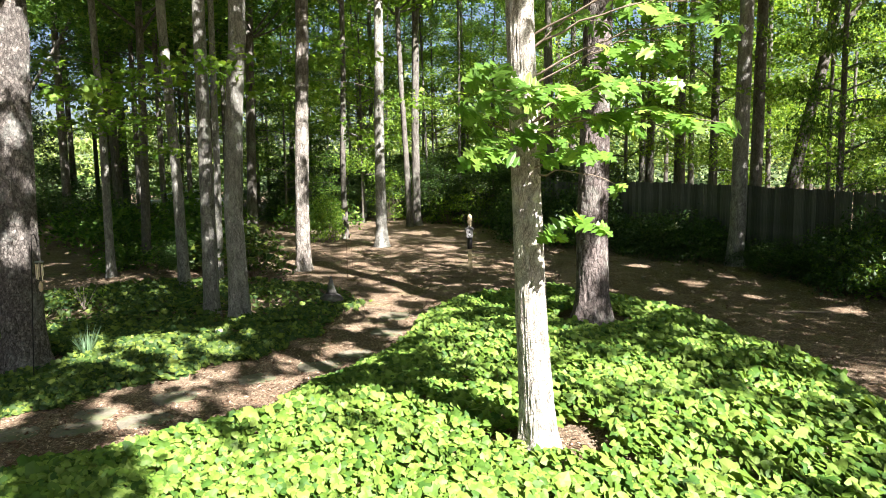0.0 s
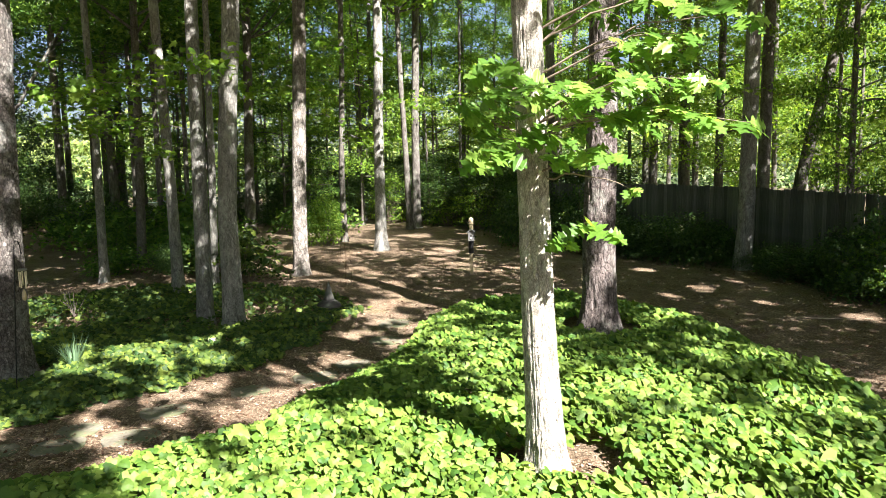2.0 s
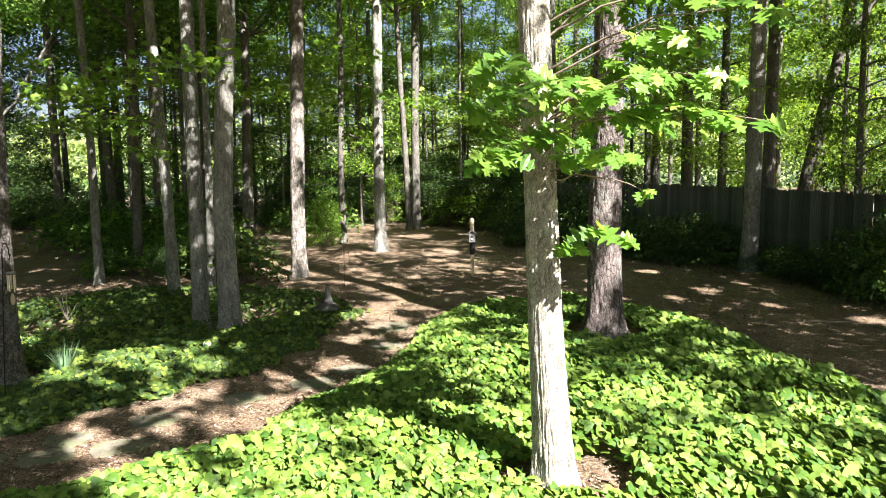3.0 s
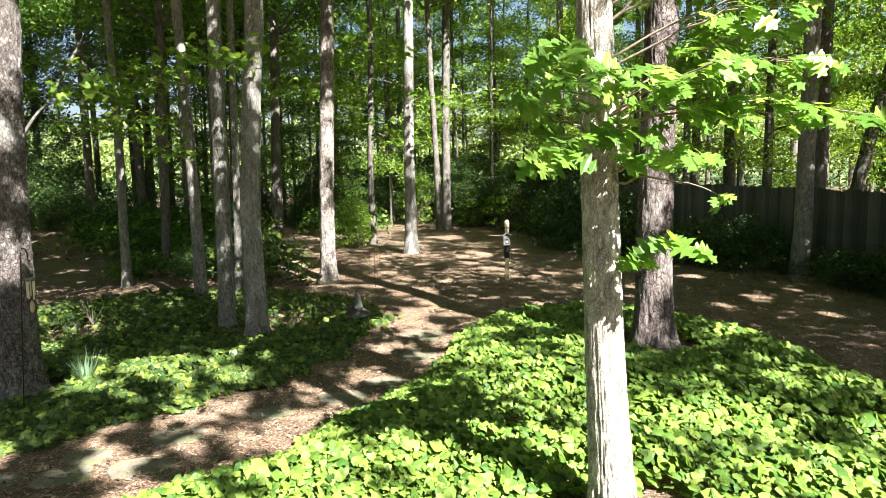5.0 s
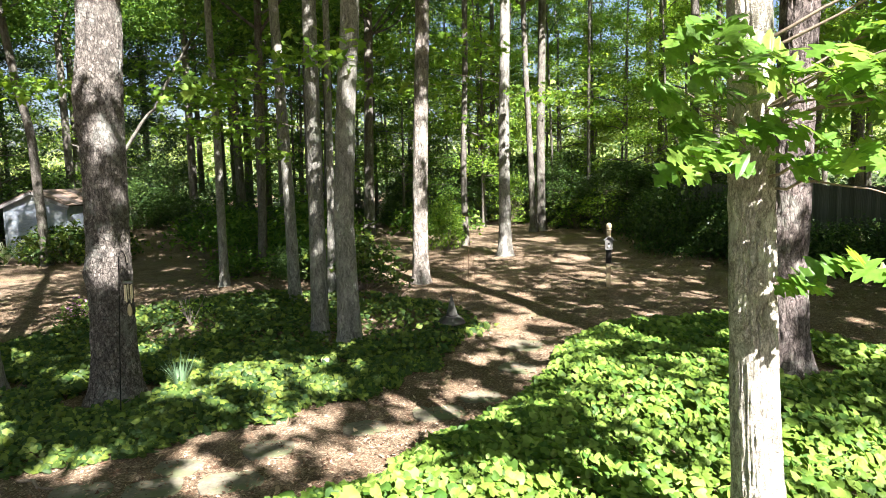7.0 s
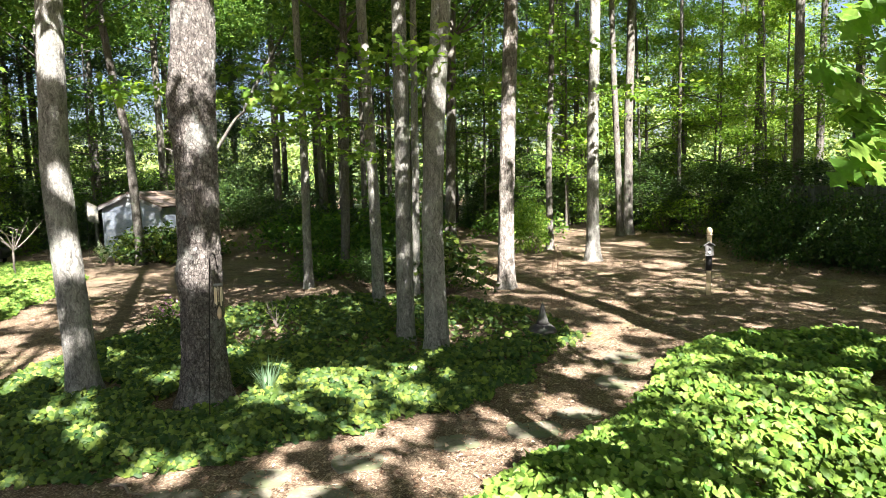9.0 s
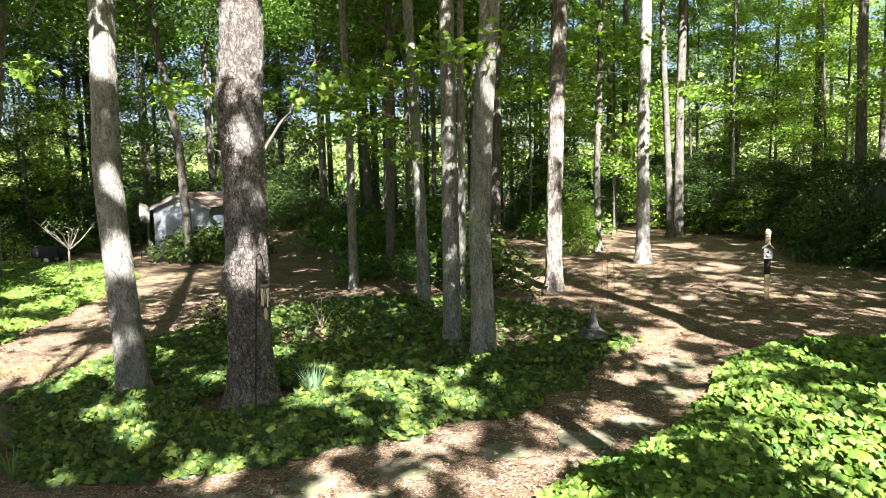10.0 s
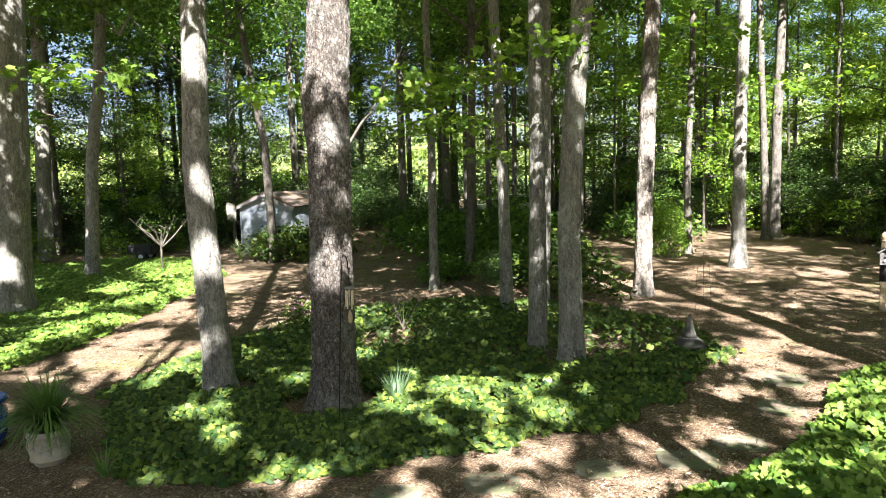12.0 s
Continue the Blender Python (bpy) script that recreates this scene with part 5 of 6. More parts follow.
for (x0, y0), (x1, y1) in zip(FENCE, FENCE[1:]):
    length, ang = math.hypot(x1 - x0, y1 - y0), math.degrees(math.atan2(y1 - y0, x1 - x0))
    n = round(length / 0.095)
    for i in range(n):
        f = (i + 0.5) / n
        x, y = x0 + f * (x1 - x0), y0 + f * (y1 - y0)
        x, y = x - (i % 2) * 0.006 * math.sin(radians(ang)), y + (i % 2) * 0.006 * math.cos(radians(ang))
        h = 1.84 + fr.uniform(-0.025, 0.02)
        part("board", board_mesh, None, fence, m=pose(x, y, land1(x, y) + 0.03, fr.uniform(-0.7, 0.7), fr.uniform(-0.15, 0.15), ang + fr.uniform(-1, 1)) @ Matrix.Diagonal((1, 1, h, 1)))
    for z in (0.35, 1.45):
        bm = bmesh.new()
        box(bm, length, 0.045, 0.09, None, 0.004)
        back = Vector((-(y1 - y0), x1 - x0, 0)).normalized() * 0.058
        part("rail", bm, M_FENCE, fence, m=pose((x0 + x1) / 2 + back.x, (y0 + y1) / 2 + back.y, z + land1((x0 + x1) / 2, (y0 + y1) / 2), 0, 0, ang))
    for k in range(max(1, round(length / 2.4))):
        f = k / max(1, round(length / 2.4))
        bm = bmesh.new()
        box(bm, 0.09, 0.09, 1.75, None, 0.006)
        back = Vector((-(y1 - y0), x1 - x0, 0)).normalized() * 0.128
        part("post", bm, M_FENCE, fence, m=pose(x0 + f * (x1 - x0) + back.x, y0 + f * (y1 - y0) + back.y, land1(x0 + f * (x1 - x0), y0 + f * (y1 - y0)) - 0.05, 0, 0, ang))

# ---------------------------------------------------------------- garden shed
shed = thing("garden_shed", -23.75, 16.52, -0.24, math.degrees(math.atan2(0.31, 0.95)), label="small faded blue-grey garden shed with a brown shingle roof", category="shed")
W, D, H, P = 2.5, 3.2, 1.93, 0.50
bm = bmesh.new()
prof = [(0, 0), (W, 0), (W, H), (W / 2, H + P), (0, H)]
a = [bm.verts.new((x, 0, z)) for x, z in prof]
b = [bm.verts.new((x, D, z)) for x, z in prof]
bm.faces.new(a)
bm.faces.new(b[::-1])
for i in range(5):
    j = (i + 1) % 5
    bm.faces.new((a[j], a[i], b[i], b[j]))
bmesh.ops.recalc_face_normals(bm, faces=bm.faces)
part("wall", bm, M_SHED, shed)
n = 11
for i in range(n):
    z = 0.02 + i * H / n
    bm = bmesh.new()
    box(bm, W - 0.16, 0.014, H / n - 0.008, None, 0.003)
    part("siding_board", bm, M_SHED, shed, m=pose(W / 2, -0.010, z, 4, 0, 0))
for s in (-1, 1):
    bm = bmesh.new()
    run = math.hypot(W / 2 + 0.16, P * (W / 2 + 0.16) / (W / 2))
    box(bm, run, D + 0.36, 0.05, None, 0.008)
    ang = math.degrees(math.atan2(P, W / 2))
    cxx = W / 2 + s * (W / 2 + 0.16) / 2
    roof = part("roof", bm, M_ROOF, shed, m=pose(cxx, D / 2, H + P - P * (W / 2 + 0.16) / W + 0.01, 0, s * ang, 0))
    for k in range(7):
        bm = bmesh.new()
        box(bm, run / 7 + 0.02, D + 0.37, 0.010, None, 0.002)
        part("shingle_course", bm, M_ROOF, roof, m=pose(-run / 2 + (k + 0.5) * run / 7, 0, 0.052 + 0.004 * (k % 2), 0, -1.5 * s, 0))
    bm = bmesh.new()
    box(bm, run, 0.025, 0.11, None, 0.004)
    part("barge_board", bm, M_HOUSE, shed, m=pose(cxx, -0.185, H + P - P * (W / 2 + 0.16) / W - 0.10, 0, s * ang, 0))
for x in (0.04, W - 0.04):
    bm = bmesh.new()
    box(bm, 0.09, 0.03, H, None, 0.004)
    part("corner_trim", bm, M_SHED, shed, m=pose(x, -0.018, 0))
bm = bmesh.new()
box(bm, 0.85, 0.035, 1.6, None, 0.006)
door = part("door", bm, M_SHED, shed, "faded plank door", m=pose(W * 0.42, -0.042, 0.05))
bm = bmesh.new()
box(bm, 0.03, 0.04, 0.14, None, 0.005)
part("handle", bm, M_BLACK, door, m=pose(0.34, -0.03, 0.75))

# garden flag beside the shed
flag = thing("garden_flag", -22.66, 15.18, -0.22, 59, label="pale printed garden flag hanging from a thin iron pole", category="flag")
v, f = tube_np([(0, 0, 0), (0, 0, 1.1), (0, 0, 2.15), (0.05, 0, 2.24), (0.3, 0, 2.24), (0.55, 0, 2.22)], [0.008] * 6, 8)
part("pole", mesh_np("flag pole", v, f, M_BLACK, True), None, flag)
uu, vv = np.meshgrid(np.linspace(0, 1, 12), np.linspace(0, 1, 14), indexing="ij")
fx_, fz_ = 0.03 + 0.34 * uu, 2.20 - 0.20 * uu - (0.72 - 0.1 * uu) * vv
fy_ = 0.05 * np.sin(uu * 5 + vv * 2) * vv
fv = np.stack([fx_, fy_, fz_], -1).reshape(-1, 3)
i, j = np.meshgrid(np.arange(11), np.arange(13), indexing="ij")
ff = np.stack([i * 14 + j, (i + 1) * 14 + j, (i + 1) * 14 + j + 1, i * 14 + j + 1], -1).reshape(-1, 4)
cl = part("cloth", mesh_np("flag cloth", fv, ff, M_CLOTH, True), None, flag)
cl.modifiers.new("thick", "SOLIDIFY").thickness = 0.004

# ---------------------------------------------------------------- nest box on a post
bird = thing("nest_box_post", -1.5, 14.72, land1(-1.5, 14.72), 12, label="pale wooden post with grey nest box and dark sleeve in mulch", category="birdhouse")
bm = bmesh.new()
box(bm, 0.088, 0.088, 1.20, None, 0.008)
part("post", bm, M_POST, bird)
part("sleeve", lathe([(0.058, 0.50), (0.062, 0.505), (0.062, 0.80), (0.058, 0.805)], 16), M_BLACK, bird, "dark metal baffle sleeve round the post")
part("finial", lathe([(0.058, 1.195), (0.064, 1.205), (0.05, 1.215), (0.046, 1.23), (0.058, 1.25), (0.056, 1.30), (0.040, 1.335), (0.012, 1.355), (0.002, 1.36)], 16), M_POST, bird, "turned acorn finial on the post top")
bm = bmesh.new()
box(bm, 0.15, 0.13, 0.22, None, 0.005)
nest = part("nest_box", bm, M_HOUSE, bird, "weathered grey nest box", m=pose(0, -0.108, 0.80))
for s in (-1, 1):
    bm = bmesh.new()
    box(bm, 0.135, 0.20, 0.014, None, 0.003)
    part("roof_board", bm, M_HOUSE, nest, m=pose(s * 0.048, -0.01, 0.235, 0, s * 38, 0))
bm = bmesh.new()
bmesh.ops.create_cone(bm, cap_ends=True, segments=16, radius1=0.020, radius2=0.020, depth=0.008)
part("entrance_hole", bm, M_BLACK, nest, m=pose(0, -0.068, 0.13, 90, 0, 0))
bm = bmesh.new()
bmesh.ops.create_uvsphere(bm, u_segments=12, v_segments=8, radius=0.022)
part("perch_knob", bm, M_TRIM, nest, "white round knob below the hole", m=pose(0, -0.075, 0.07))

# ---------------------------------------------------------------- cast stone ornament
orn = thing("garden_ornament", -3.28, 10.45, land1(-3.28, 10.45) + 0.02, 0, label="dark cast stone pagoda ornament half sunk in ivy", category="ornament")
part("base", lathe([(0.15, 0.0), (0.16, 0.06), (0.12, 0.10), (0.11, 0.14)], 20), M_STONE, orn)
part("cap", lathe([(0.215, 0.115), (0.23, 0.13), (0.21, 0.17), (0.15, 0.215), (0.09, 0.25)], 24, lambda a, z: 1 + 0.07 * math.cos(6 * a)), M_STONE, orn, "flared six-lobed stone cap")
part("spire", lathe([(0.105, 0.245), (0.085, 0.30), (0.06, 0.39), (0.038, 0.48), (0.02, 0.55), (0.004, 0.585)], 20), M_STONE, orn, "tapering stone spire")

# wire obelisk
cage = thing("wire_trellis", -4.0, 13.0, land1(-4.0, 13.0), 20, label="tall thin rusted wire plant trellis standing in mulch", category="trellis")
for k in range(4):
    a = math.pi / 2 * k
    v, f = tube_np([(0.13 * math.cos(a), 0.13 * math.sin(a), -0.05), (0.12 * math.cos(a), 0.12 * math.sin(a), 0.5), (0.09 * math.cos(a), 0.09 * math.sin(a), 0.95), (0.0, 0.0, 1.12)], [0.003] * 4, 6)
    part("wire_leg", mesh_np("wire leg", v, f, M_RUST, True), None, cage)
for z, rr in ((0.3, 0.125), (0.6, 0.113), (0.88, 0.095)):
    aa = np.linspace(0, 2 * np.pi, 21)
    v, f = tube_np(np.stack([rr * np.cos(aa), rr * np.sin(aa), np.full(21, z)], -1), [0.0022] * 21, 6)
    part("wire_ring", mesh_np("wire ring", v, f, M_RUST, True), None, cage)

# ---------------------------------------------------------------- wind chime on a crook
crook = thing("shepherd_crook", -5.455, 5.79, -0.22, 110, label="black iron shepherd crook standing in ivy before the pine", category="garden hook")
v, f = tube_np([(-0.05, 0.087, -0.1), (-0.025, 0.043, 0.9), (0, 0, 1.80), (0.012, 0, 1.90), (0.05, 0, 1.96), (0.11, 0, 1.95), (0.155, 0, 1.88), (0.16, 0, 1.81), (0.175, 0, 1.78), (0.20, 0, 1.80)], [0.0075] * 10, 8)
part("rod", mesh_np("crook rod", v, f, M_BLACK, True), None, crook)
chime = thing("wind_chime", -5.455 + 0.168 * math.cos(radians(110)), 5.79 + 0.168 * math.sin(radians(110)), 1.565, 50, label="wind chime with pale metal tubes and wooden sail", category="wind chime")
part("top_disc", lathe([(0.05, -0.22), (0.055, -0.215), (0.055, -0.20), (0.05, -0.195)], 16), M_HOUSE, chime)
v, f = tube_np([(0, 0, 0), (0.0, 0.001, -0.1), (0, 0, -0.2)], [0.0015] * 3, 5)
part("cord", mesh_np("cord", v, f, M_BLACK), None, chime)
for k in range(5):
    a = 2 * math.pi * k / 5 + 0.3
    x, y, ln = 0.042 * math.cos(a), 0.042 * math.sin(a), 0.17 + 0.012 * k
    v, f = tube_np([(x, y, -0.235), (x, y, -0.3), (x, y, -0.235 - ln)], [0.0085] * 3, 10)
    part("tube", mesh_np("chime tube", v, f, M_BRASS, True), None, chime)
v, f = tube_np([(0, 0, -0.2), (0, 0.001, -0.35), (0, 0, -0.47)], [0.0012] * 3, 5)
part("sail_cord", mesh_np("sail cord", v, f, M_BLACK), None, chime)
part("sail", lathe([(0.003, -0.62), (0.022, -0.60), (0.030, -0.56), (0.024, -0.51), (0.006, -0.465)], 16, lambda a, z: 1 - 0.6 * abs(math.sin(a))), M_POST, chime, "pale teardrop wooden sail")

# ---------------------------------------------------------------- pots
def pot_profile(r, h):
    return [(r * 0.72, 0), (r * 0.76, 0.01), (r * 0.78, h * 0.10), (r * 0.95, h * 0.16), (r * 0.97, h * 0.2), (r * 0.93, h * 0.22), (r * 1.0, h * 0.5), (r * 0.99, h * 0.80), (r * 1.05, h * 0.82), (r * 1.06, h * 0.90), (r * 1.0, h * 0.92), (r * 1.03, h), (r * 0.92, h), (r * 0.90, h * 0.88)]


def strap_plant(name, x, y, z, blades, length, spread, mat, label, seed, wide=0.014, category="plant", upright=0.5):
    r = random.Random(seed)
    t = thing(name, x, y, z, label=label, category=category)
    for k in range(blades):
        a, ln = r.uniform(0, 2 * math.pi), length * r.uniform(0.6, 1.15)
        out = spread * r.uniform(0.25, 1.0)
        ns = 7
        pts = []
        for i in range(ns):
            s = i / (ns - 1)
            h = ln * (s * (1.15 + upright) - (1.0 - upright * 0.6) * out / spread * s * s * 1.25)
            d = 0.03 + out * s ** 1.35
            pts.append(Vector((d * math.cos(a + 0.3 * s * r.uniform(-1, 1)), d * math.sin(a), h)))
        side = Vector((-math.sin(a), math.cos(a), 0))
        vs, fs = [], []
        for i, p in enumerate(pts):
            w = wide * (1 - 0.9 * (i / (ns - 1)) ** 2)
            vs += [p - side * w, p + Vector((0, 0, -0.25 * w)), p + side * w]
        for i in range(ns - 1):
            q = 3 * i
            fs += [(q, q + 1, q + 4, q + 3), (q + 1, q + 2, q + 5, q + 4)]
        part("blade", mesh_np("blade", [tuple(p) for p in vs], fs, mat, True), None, t)
    return t


pot = thing("flower_pot", -7.45, 3.36, land1(-7.45, 3.36), 0, label="aged cream terracotta pot with raised garland on mulch", category="pot")
body = part("pot_body", lathe(pot_profile(0.20, 0.38), 40, lambda a, z: 1 + (0.012 * math.cos(16 * a) if 0.08 < z < 0.30 else 0)), M_CREAM, pot)
for k in range(6):
    pts = []
    for i in range(9):
        s = i / 8
        a = 2 * math.pi * (k + s) / 6
        pts.append((0.203 * math.cos(a), 0.203 * math.sin(a), 0.26 - 0.06 * math.sin(math.pi * s)))
    v, f = tube_np(pts, [0.008, 0.011, 0.012, 0.013, 0.014, 0.013, 0.012, 0.011, 0.008], 6)
    part("garland", mesh_np("garland", v, f, M_CREAM, True), None, body)
part("soil", lathe([(0.18, 0.31), (0.17, 0.332), (0.01, 0.34)], 20), M_SOIL, pot)
strap_plant("grassy_plant", -7.45, 3.36, land1(-7.45, 3.36) + 0.32, 420, 0.85, 0.70, M_BLADE, "arching grassy green plant growing in the cream pot", 5, 0.011, "plant", 0.0)
blue = thing("glazed_pot", -8.55, 3.02, land1(-8.55, 3.02), 0, label="shiny cobalt blue glazed round pot on mulch", category="pot")
part("pot_body", lathe([(0.18, 0), (0.20, 0.01), (0.27, 0.14), (0.30, 0.31), (0.295, 0.44), (0.26, 0.51), (0.265, 0.53), (0.305, 0.545), (0.31, 0.575), (0.30, 0.59), (0.27, 0.585), (0.25, 0.52)], 40), M_BLUE, blue)
part("soil", lathe([(0.25, 0.50), (0.24, 0.52), (0.01, 0.53)], 20), M_SOIL, blue)
strap_plant("potted_plant", -8.55, 3.02, land1(-8.55, 3.02) + 0.51, 46, 0.26, 0.38, M_BLADE, "light green broad-bladed plant in the blue pot", 8, 0.016, "plant", 0.3)
strap_plant("iris_clump", -5.4, 6.55, land1(-5.4, 6.55), 42, 0.34, 0.26, M_IRIS, "upright grey-green iris leaves standing in ivy", 9, 0.011, "plant", 0.9)
strap_plant("lily_clump", -21.85, 15.2, -0.22, 80, 0.62, 0.6, M_PALE, "pale variegated strap-leaved clump beside the shed path", 12, 0.02, "plant", 0.5)
strap_plant("lily_clump", -6.6, 3.55, land1(-6.6, 3.55), 24, 0.30, 0.36, M_BLADE, "small arching grassy clump at the ivy edge", 13, 0.008, "plant", 0.3)

# ---------------------------------------------------------------- stump, sapling, cart, brush
st = thing("tree_stump", -4.15, 8.0, land1(-4.15, 8.0), 0, label="small pale weathered stump among ivy leaves", category="stump")
part("stump_body", lathe([(0.085, 0), (0.07, 0.05), (0.062, 0.11), (0.064, 0.16), (0.055, 0.17), (0.01, 0.165)], 18, lambda a, z: 1 + 0.10 * math.sin(3 * a + 9 * z) + 0.05 * math.sin(7 * a)), M_STUMP, st)

sap = thing("bare_sapling", -21.4, 11.9, -0.22, 0, label="small pale bare-branched sapling in the wide ivy bed", category="sapling")
v, f = tube_np([(0, 0, -0.05), (0.01, 0, 0.5), (0.0, 0.02, 0.95)], [0.045, 0.032, 0.026], 8)
part("trunk", mesh_np("sapling trunk", v, f, M_BARE, True), None, sap)
sr = random.Random(4)
for k in range(7):
    a = 0.9 * k + sr.uniform(-0.3, 0.3)
    o = sr.uniform(0.6, 1.0)
    e = np.array([o * math.cos(a), o * math.sin(a), 1.35 + sr.uniform(0.0, 0.5)])
    mid = np.array([e[0] * 0.45, e[1] * 0.45, 1.12 + 0.03 * k])
    v, f = tube_np([(0, 0.01, 0.75 + 0.02 * k), tuple(mid), tuple(e)], [0.024, 0.017, 0.006], 6)
    arm = part("branch", mesh_np("sapling branch", v, f, M_BARE, True), None, sap)
    for q in range(4):
        p = mid + (e - mid) * (0.2 + 0.2 * q)
        w = np.array([sr.uniform(-0.3, 0.3), sr.uniform(-0.3, 0.3), sr.uniform(0.05, 0.35)])
        v, f = tube_np([tuple(p), tuple(p + w * 0.6 + np.array([0, 0, 0.02])), tuple(p + w)], [0.006, 0.004, 0.002], 5)
        part("twig", mesh_np("sapling twig", v, f, M_BARE, True), None, arm)
r = np.random.default_rng(19)
v, f = leaf_cloud(r.normal(0, 1, (150, 3)) * np.array([0.5, 0.5, 0.2]) + np.array([0, 0, 1.6]), 0.08, LEAF_SIMPLE, 0.7, r)
part("foliage", mesh_np("sapling leaves", v, f, M_UNDER), None, sap, "sparse small pale green leaves")

cart = thing("garden_cart", -25.1, 13.1, -0.22, 35, label="black two-wheeled garden cart parked beyond the ivy", category="cart")
bm = bmesh.new()
box(bm, 1.0, 0.6, 0.35, None, 0.04)
part("tub", bm, M_RUBBER, cart, m=pose(0, 0, 0.28))
for s in (-1, 1):
    w = part("wheel", lathe([(0.18, -0.04), (0.2, -0.03), (0.2, 0.03), (0.18, 0.04)], 20), M_RUBBER, cart, m=pose(0.1, s * 0.36, 0.2, 90, 0, 0))
    part("hub", lathe([(0.09, -0.045), (0.09, 0.045)], 14), M_TRIM, w)
v, f = tube_np([(0.5, 0, 0.4), (0.8, 0, 0.55), (1.05, 0, 0.75)], [0.015] * 3, 8)
part("pull_handle", mesh_np("pull handle", v, f, M_BLACK, True), None, cart)

brush = thing("brush_pile", -25.4, 15.4, -0.22, 0, label="low heap of brown cut branches at the wood edge", category="brush pile")
for k in range(46):
    a, d = sr.uniform(0, 6.28), sr.uniform(0, 0.5)
    p = Vector((d * math.cos(a), d * math.sin(a), sr.uniform(0.03, 0.32 * (1.1 - d))))
    w = Vector((sr.uniform(-1, 1), sr.uniform(-1, 1), sr.uniform(-0.15, 0.35))).normalized() * sr.uniform(0.3, 0.6)
    v, f = tube_np([tuple(p - w), tuple(p + Vector((0, 0, 0.03))), tuple(p + w)], [0.015, 0.012, 0.006], 5)
    part("cut_branch", mesh_np("cut branch", v, f, M_TWIG, True), None, brush)

# bare shrub by the chime, sprig with pink flowers
tw = thing("bare_shrub", -8.0, 9.4, land1(-8.0, 9.4), 0, label="small pale twiggy shrub with few leaves in ivy", category="shrub")
for k in range(9):
    a = sr.uniform(0, 6.28)
    o = sr.uniform(0.1, 0.3)
    v, f = tube_np([(0, 0, 0), (o * 0.5 * math.cos(a), o * 0.5 * math.sin(a), 0.25), (o * math.cos(a), o * math.sin(a), sr.uniform(0.35, 0.6))], [0.010, 0.007, 0.003], 5)
    part("twig", mesh_np("twig", v, f, M_BARE, True), None, tw)
r = np.random.default_rng(8)
v, f = leaf_cloud(r.normal(0, 1, (60, 3)) * np.array([0.2, 0.2, 0.09]) + np.array([0, 0, 0.28]), 0.09, LEAF_SIMPLE, 0.6, r)
part("foliage", mesh_np("twig leaves", v, f, M_BRIGHT), None, tw)
ro = shrub("sapling", -9.2, 8.2, 0.5, 1.0, 30, "flowering_shrub", "small leafy shrub with a few pink-mauve flowers beside the pine")
v, f = leaf_cloud(r.normal(0, 1, (70, 3)) * np.array([0.12, 0.12, 0.07]) + np.array([0.0, -0.1, 0.52]), 0.05, LEAF_SIMPLE, 0.9, r)
part("flower_head", mesh_np("flowers", v, f, M_PETAL), None, ro, "pink-mauve flowers")["kind"] = "stuff"

# ---------------------------------------------------------------- flagstones in the path
def slab(x, y, w, l, rz, seed):
    r = random.Random(seed)
    bm = bmesh.new()
    n = 14
    vs = []
    for i in range(n):
        a = 2 * math.pi * i / n
        q = 1 / max(abs(math.cos(a)), abs(math.sin(a))) ** 0.75
        vs.append(bm.verts.new((w / 2 * q * math.cos(a) * r.uniform(0.92, 1.06), l / 2 * q * math.sin(a) * r.uniform(0.92, 1.06), 0)))
    face = bm.faces.new(vs)
    up = bmesh.ops.extrude_face_region(bm, geom=[face])
    tv = [g for g in up["geom"] if isinstance(g, bmesh.types.BMVert)]
    bmesh.ops.translate(bm, vec=(0, 0, 0.06), verts=tv)
    bmesh.ops.scale(bm, vec=(0.97, 0.97, 1), verts=tv)
    bmesh.ops.recalc_face_normals(bm, faces=bm.faces)
    t = thing("flagstone", x, y, land1(x, y) - 0.047, rz, label="flat mossy grey-green flagstone sunk in the mulch path", category="flagstone", group="path flagstones")
    part("slab", bm, M_SLAB, t)


for k, (x, y, w, l, rz) in enumerate([(-1.91, 10.16, 0.52, 0.62, 10), (-1.67, 9.09, 0.60, 0.52, -8), (-1.76, 7.85, 0.52, 0.42, 20), (-2.04, 7.2, 0.64, 0.5, 30), (-2.65, 6.5, 0.5, 0.42, 40), (-3.34, 5.7, 0.55, 0.45, 42), (-3.2, 4.95, 0.62, 0.45, 30), (-3.82, 4.6, 0.55, 0.42, 38), (-4.42, 4.3, 0.6, 0.4, 35), (-3.95, 5.05, 0.5, 0.4, 0)]):
    slab(x, y, w, l, rz, k)

# sticks lying about
for x, y, ln, rz, label in [(5.2, 11.3, 1.0, 10, "crooked fallen stick lying on the mulch"), (-4.97, 4.2, 0.5, -8, "small brown twig lying on the path edge"), (-1.9, 17.6, 0.7, 25, "fallen grey stick in the clearing"), (2.6, 14.2, 0.5, 80, "short fallen stick on brown mulch"), (-6.0, 15.4, 0.8, 40, "fallen branch on sunlit mulch")]:
    s = thing("fallen_stick", x, y, land1(x, y), rz, label=label, category="stick")
    v, f = tube_np([(-ln / 2, 0, 0.012), (-ln / 5, 0.07, 0.03), (ln / 6, 0.02, 0.02), (ln / 2, 0.10, 0.012)], [0.016, 0.018, 0.014, 0.007], 7)
    part("stick", mesh_np("stick", v, f, M_TWIG, True), None, s)

# white car beyond the woods
car = thing("parked_car", -21.35, 32.35, 0.2, 40, label="white car parked far behind the trees", category="car")
bm = bmesh.new()
box(bm, 4.4, 1.75, 0.62, None, 0.14)
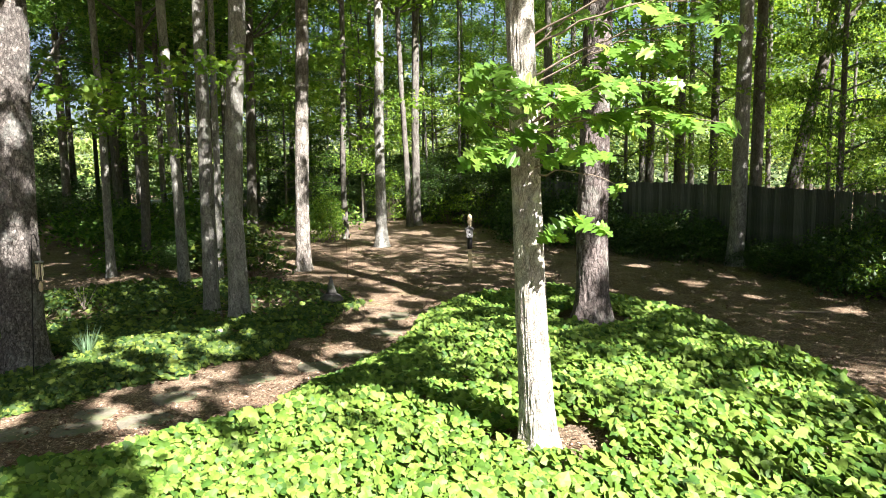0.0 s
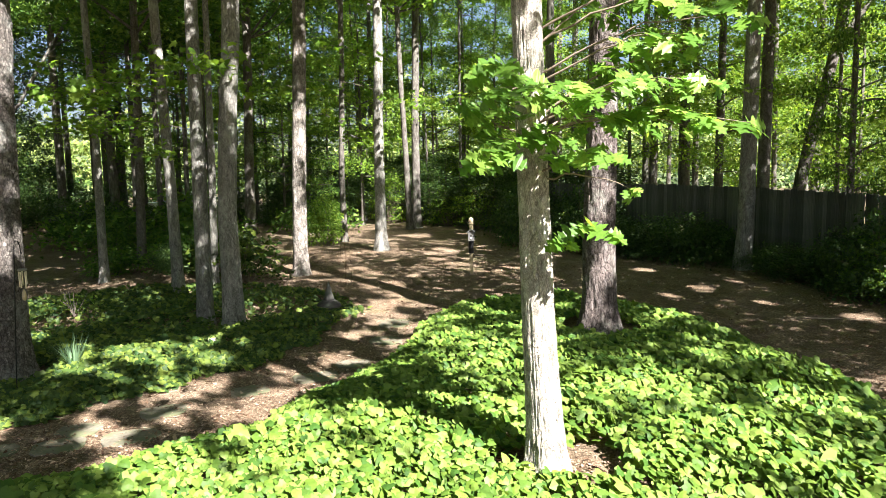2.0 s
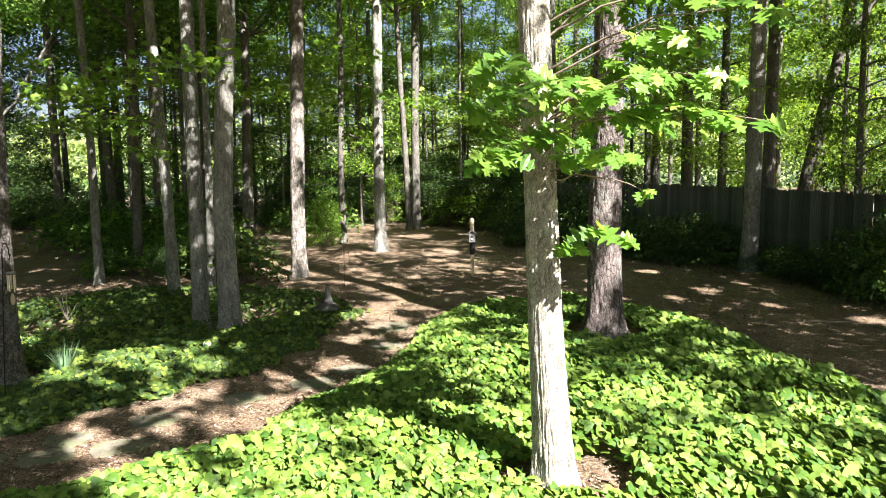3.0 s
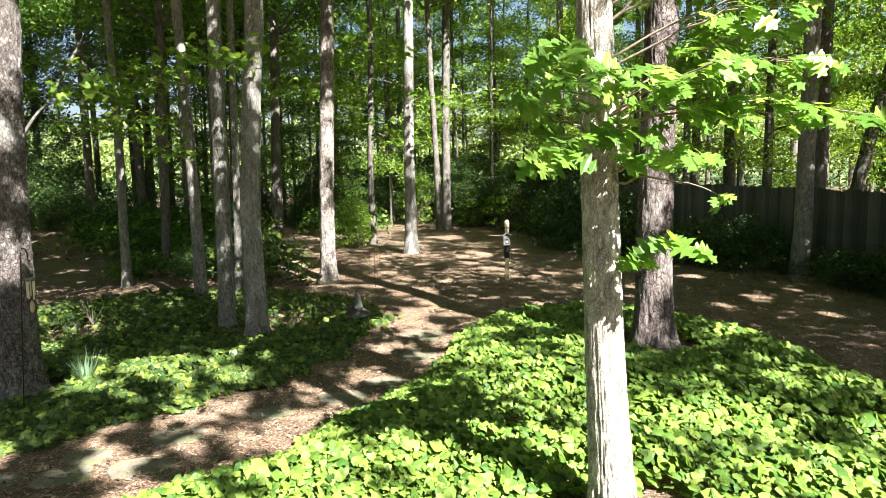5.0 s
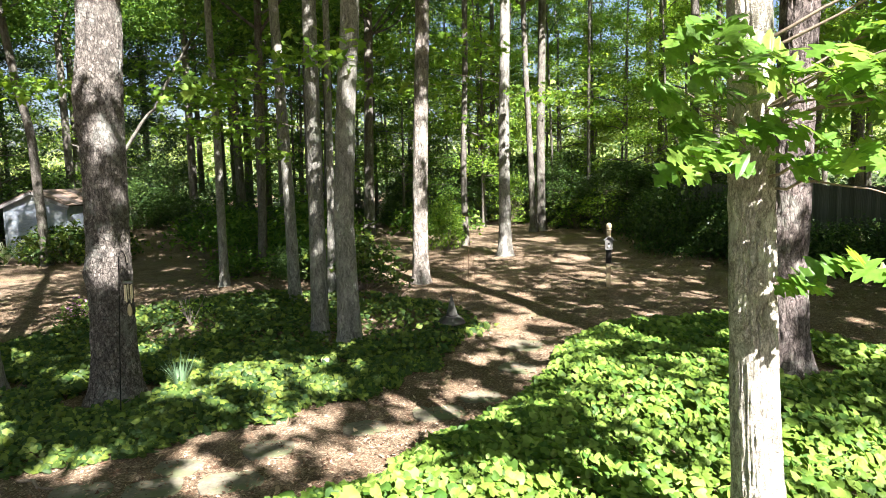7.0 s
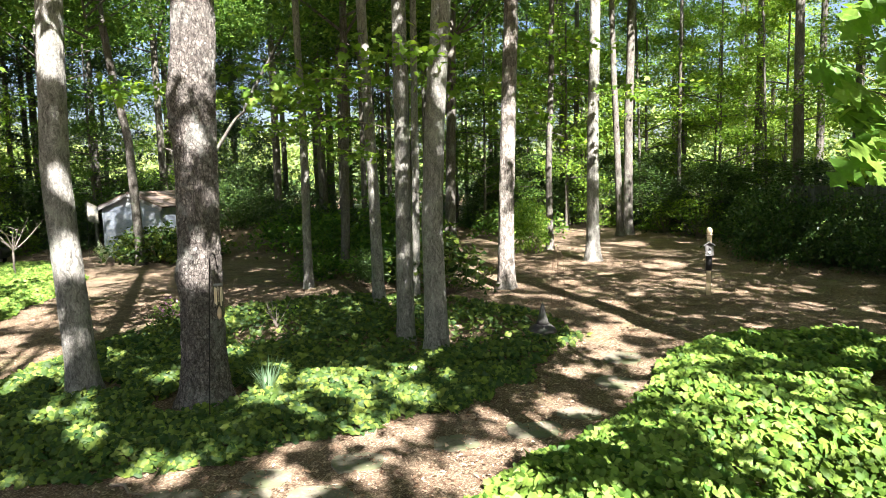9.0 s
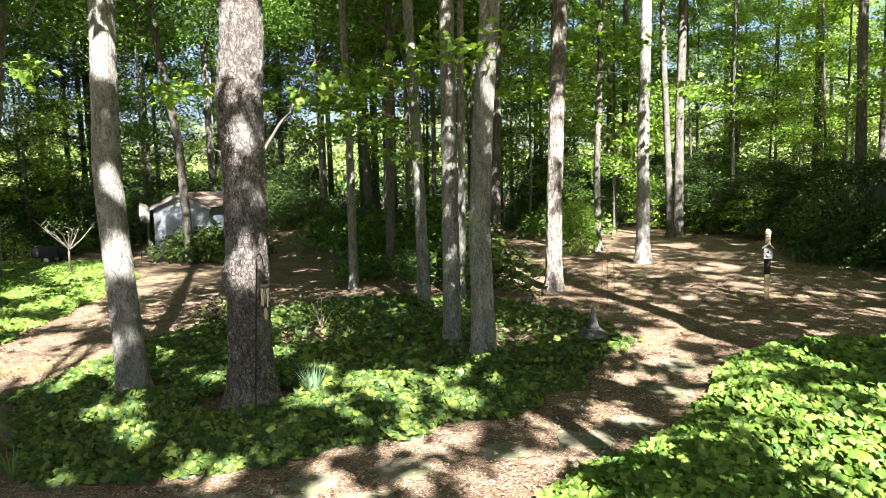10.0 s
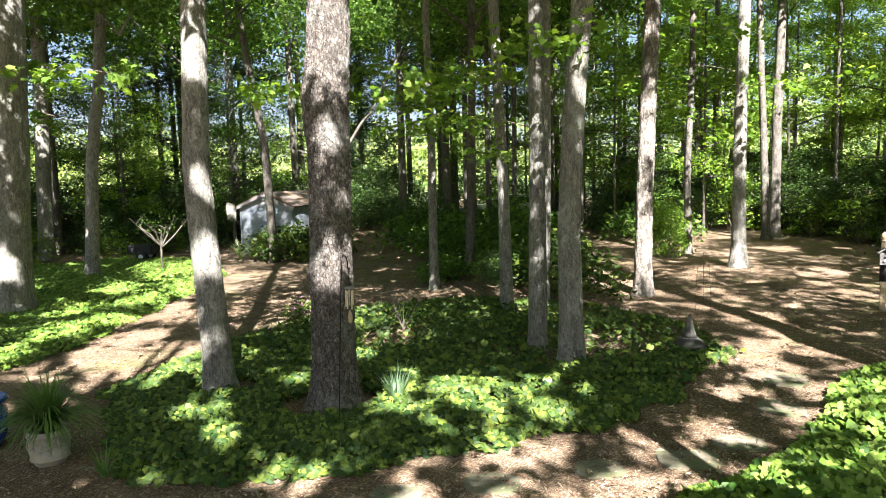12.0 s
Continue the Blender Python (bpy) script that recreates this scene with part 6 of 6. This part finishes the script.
part("body", bm, M_CARPAINT, car, m=pose(0, 0, 0.32))
bm = bmesh.new()
box(bm, 2.5, 1.5, 0.52, None, 0.12)
for vtx in bm.verts:
    if vtx.co.z > 0.3:
        vtx.co.x *= 0.72
part("cabin", bm, M_CARPAINT, car, m=pose(-0.15, 0, 0.92))
for s in (-1, 1):
    bm = bmesh.new()
    box(bm, 1.75, 0.03, 0.30, None, 0.01)
    part("side_window", bm, M_GLASS, car, m=pose(-0.15, s * 0.75, 1.02))
    for x in (-1.35, 1.35):
        w = part("wheel", lathe([(0.28, -0.1), (0.32, -0.08), (0.32, 0.08), (0.28, 0.1)], 20), M_RUBBER, car, m=pose(x, s * 0.80, 0.32, 90, 0, 0))
        part("rim", lathe([(0.19, -0.105), (0.19, 0.105)], 14), M_TRIM, w)

# ---------------------------------------------------------------- leafy sprays low on the garden trees
SPRAY = []
for k in range(3):
    r = np.random.default_rng(120 + k)
    c = np.stack([r.uniform(-0.2, 1.6, 9), r.normal(0, 0.35, 9), r.normal(0, 0.10, 9)], -1)
    v, f = clump_cloud(c, 13, 0.19, 0.07, 0.13, LEAF_STAR, 0.6, r)
    tb = tube_np([(-0.7, 0, -0.12), (-0.2, 0.04, 0.02), (0.4, 0.09 - 0.06 * k, 0.10), (1.0, -0.04, 0.05), (1.5, 0.05, -0.07)], [0.008, 0.006, 0.005, 0.003, 0.002], 5)
    SPRAY.append((mesh_np("leaf spray", v, f, M_BRIGHT), mesh_np("spray twig", *tb, M_TWIG, True)))
by_place = {(round(o.location.x, 1), round(o.location.y, 1)): o for o in scene.objects if o.parent is None and o.type == "EMPTY" and "tree" in o.name}
for tx, ty, z, rz, s, k in [(-5.2, 9.4, 3.5, 200, 0.9, 0), (-5.2, 9.4, 4.0, 250, 1.0, 1), (-5.2, 9.4, 3.1, 180, 0.7, 2), (-5.2, 9.4, 4.4, 300, 1.0, 0), (-7.3, 11.6, 4.2, 220, 1.1, 1), (-7.3, 11.6, 4.9, 160, 1.2, 2), (-7.3, 11.6, 3.7, 260, 0.9, 0),
                            (-5.0, 18.3, 4.4, 330, 1.1, 0), (-5.0, 18.3, 4.9, 200, 1.3, 1), (-5.0, 18.3, 5.6, 260, 1.3, 2), (-7.1, 20.3, 4.0, 270, 1.4, 0), (-7.1, 20.3, 5.0, 200, 1.4, 1), (-7.1, 20.3, 3.4, 320, 1.2, 2), (-7.1, 20.3, 5.8, 250, 1.5, 0),
                            (4.7, 16.2, 5.0, 190, 1.2, 1), (4.7, 16.2, 4.2, 220, 1.0, 2), (-10.4, 13.0, 4.6, 240, 1.2, 0), (-10.4, 13.0, 3.8, 300, 1.0, 1), (-10.4, 13.0, 5.4, 200, 1.3, 2), (-6.9, 12.4, 4.4, 270, 1.0, 0), (-7.7, 5.6, 4.2, 120, 0.9, 1), (-21.9, 9.9, 5.0, 250, 1.6, 2), (-21.9, 9.9, 6.2, 300, 1.8, 0), (-17.1, 6.0, 5.2, 30, 1.5, 1)]:
    t = by_place.get((tx, ty))
    if t is None:
        continue
    m = pose(0, 0, z, 0, 0, rz) @ Matrix.Scale(s, 4) @ Matrix.Translation((0.75, 0, 0))
    b = part("low_branch", SPRAY[k][1], None, t, m=m)
    part("leaf_spray", SPRAY[k][0], None, b)["kind"] = "stuff"

# ---------------------------------------------------------------- litter on the mulch
r = np.random.default_rng(77)
n = 105000
ang, dd = np.radians(r.uniform(-72, 42, n)), 3.2 + 17 * r.random(n) ** 1.25
x, y = 1.0 + dd * np.sin(ang), -0.2 + dd * np.cos(ang)
keep = ~in_poly(x, y, BED_RIGHT) & ~(in_poly(x, y, ISLAND) & (y < 7.5))
for bx, by, br in BARE[:3]:
    k = r.integers(0, n, 220)
    x[k], y[k] = bx + r.normal(0, br * 0.7, 220), by + r.normal(0, br * 0.7, 220)
    keep[k] = True
x, y = x[keep], y[keep]
pos = np.stack([x, y, land(x, y) + 0.008 + 0.012 * r.random(len(x))], -1)
half = len(x) // 2
v1, f1 = leaf_cloud(pos[:half], 0.034 * r.lognormal(0, 0.4, half), LEAF_SIMPLE, 0.35, r)
v2, f2 = leaf_cloud(pos[half:], 0.052 * r.lognormal(0, 0.35, len(x) - half), LEAF_LONG, 0.25, r)
v, f = join_np([(v1, f1), (v2 * 1.0, f2)])
tagged(new("leaf_litter", mesh_np("leaf litter", v, f, M_LITTER)), "scattered brown needles, chips and fallen leaves on mulch", "litter", kind="stuff")
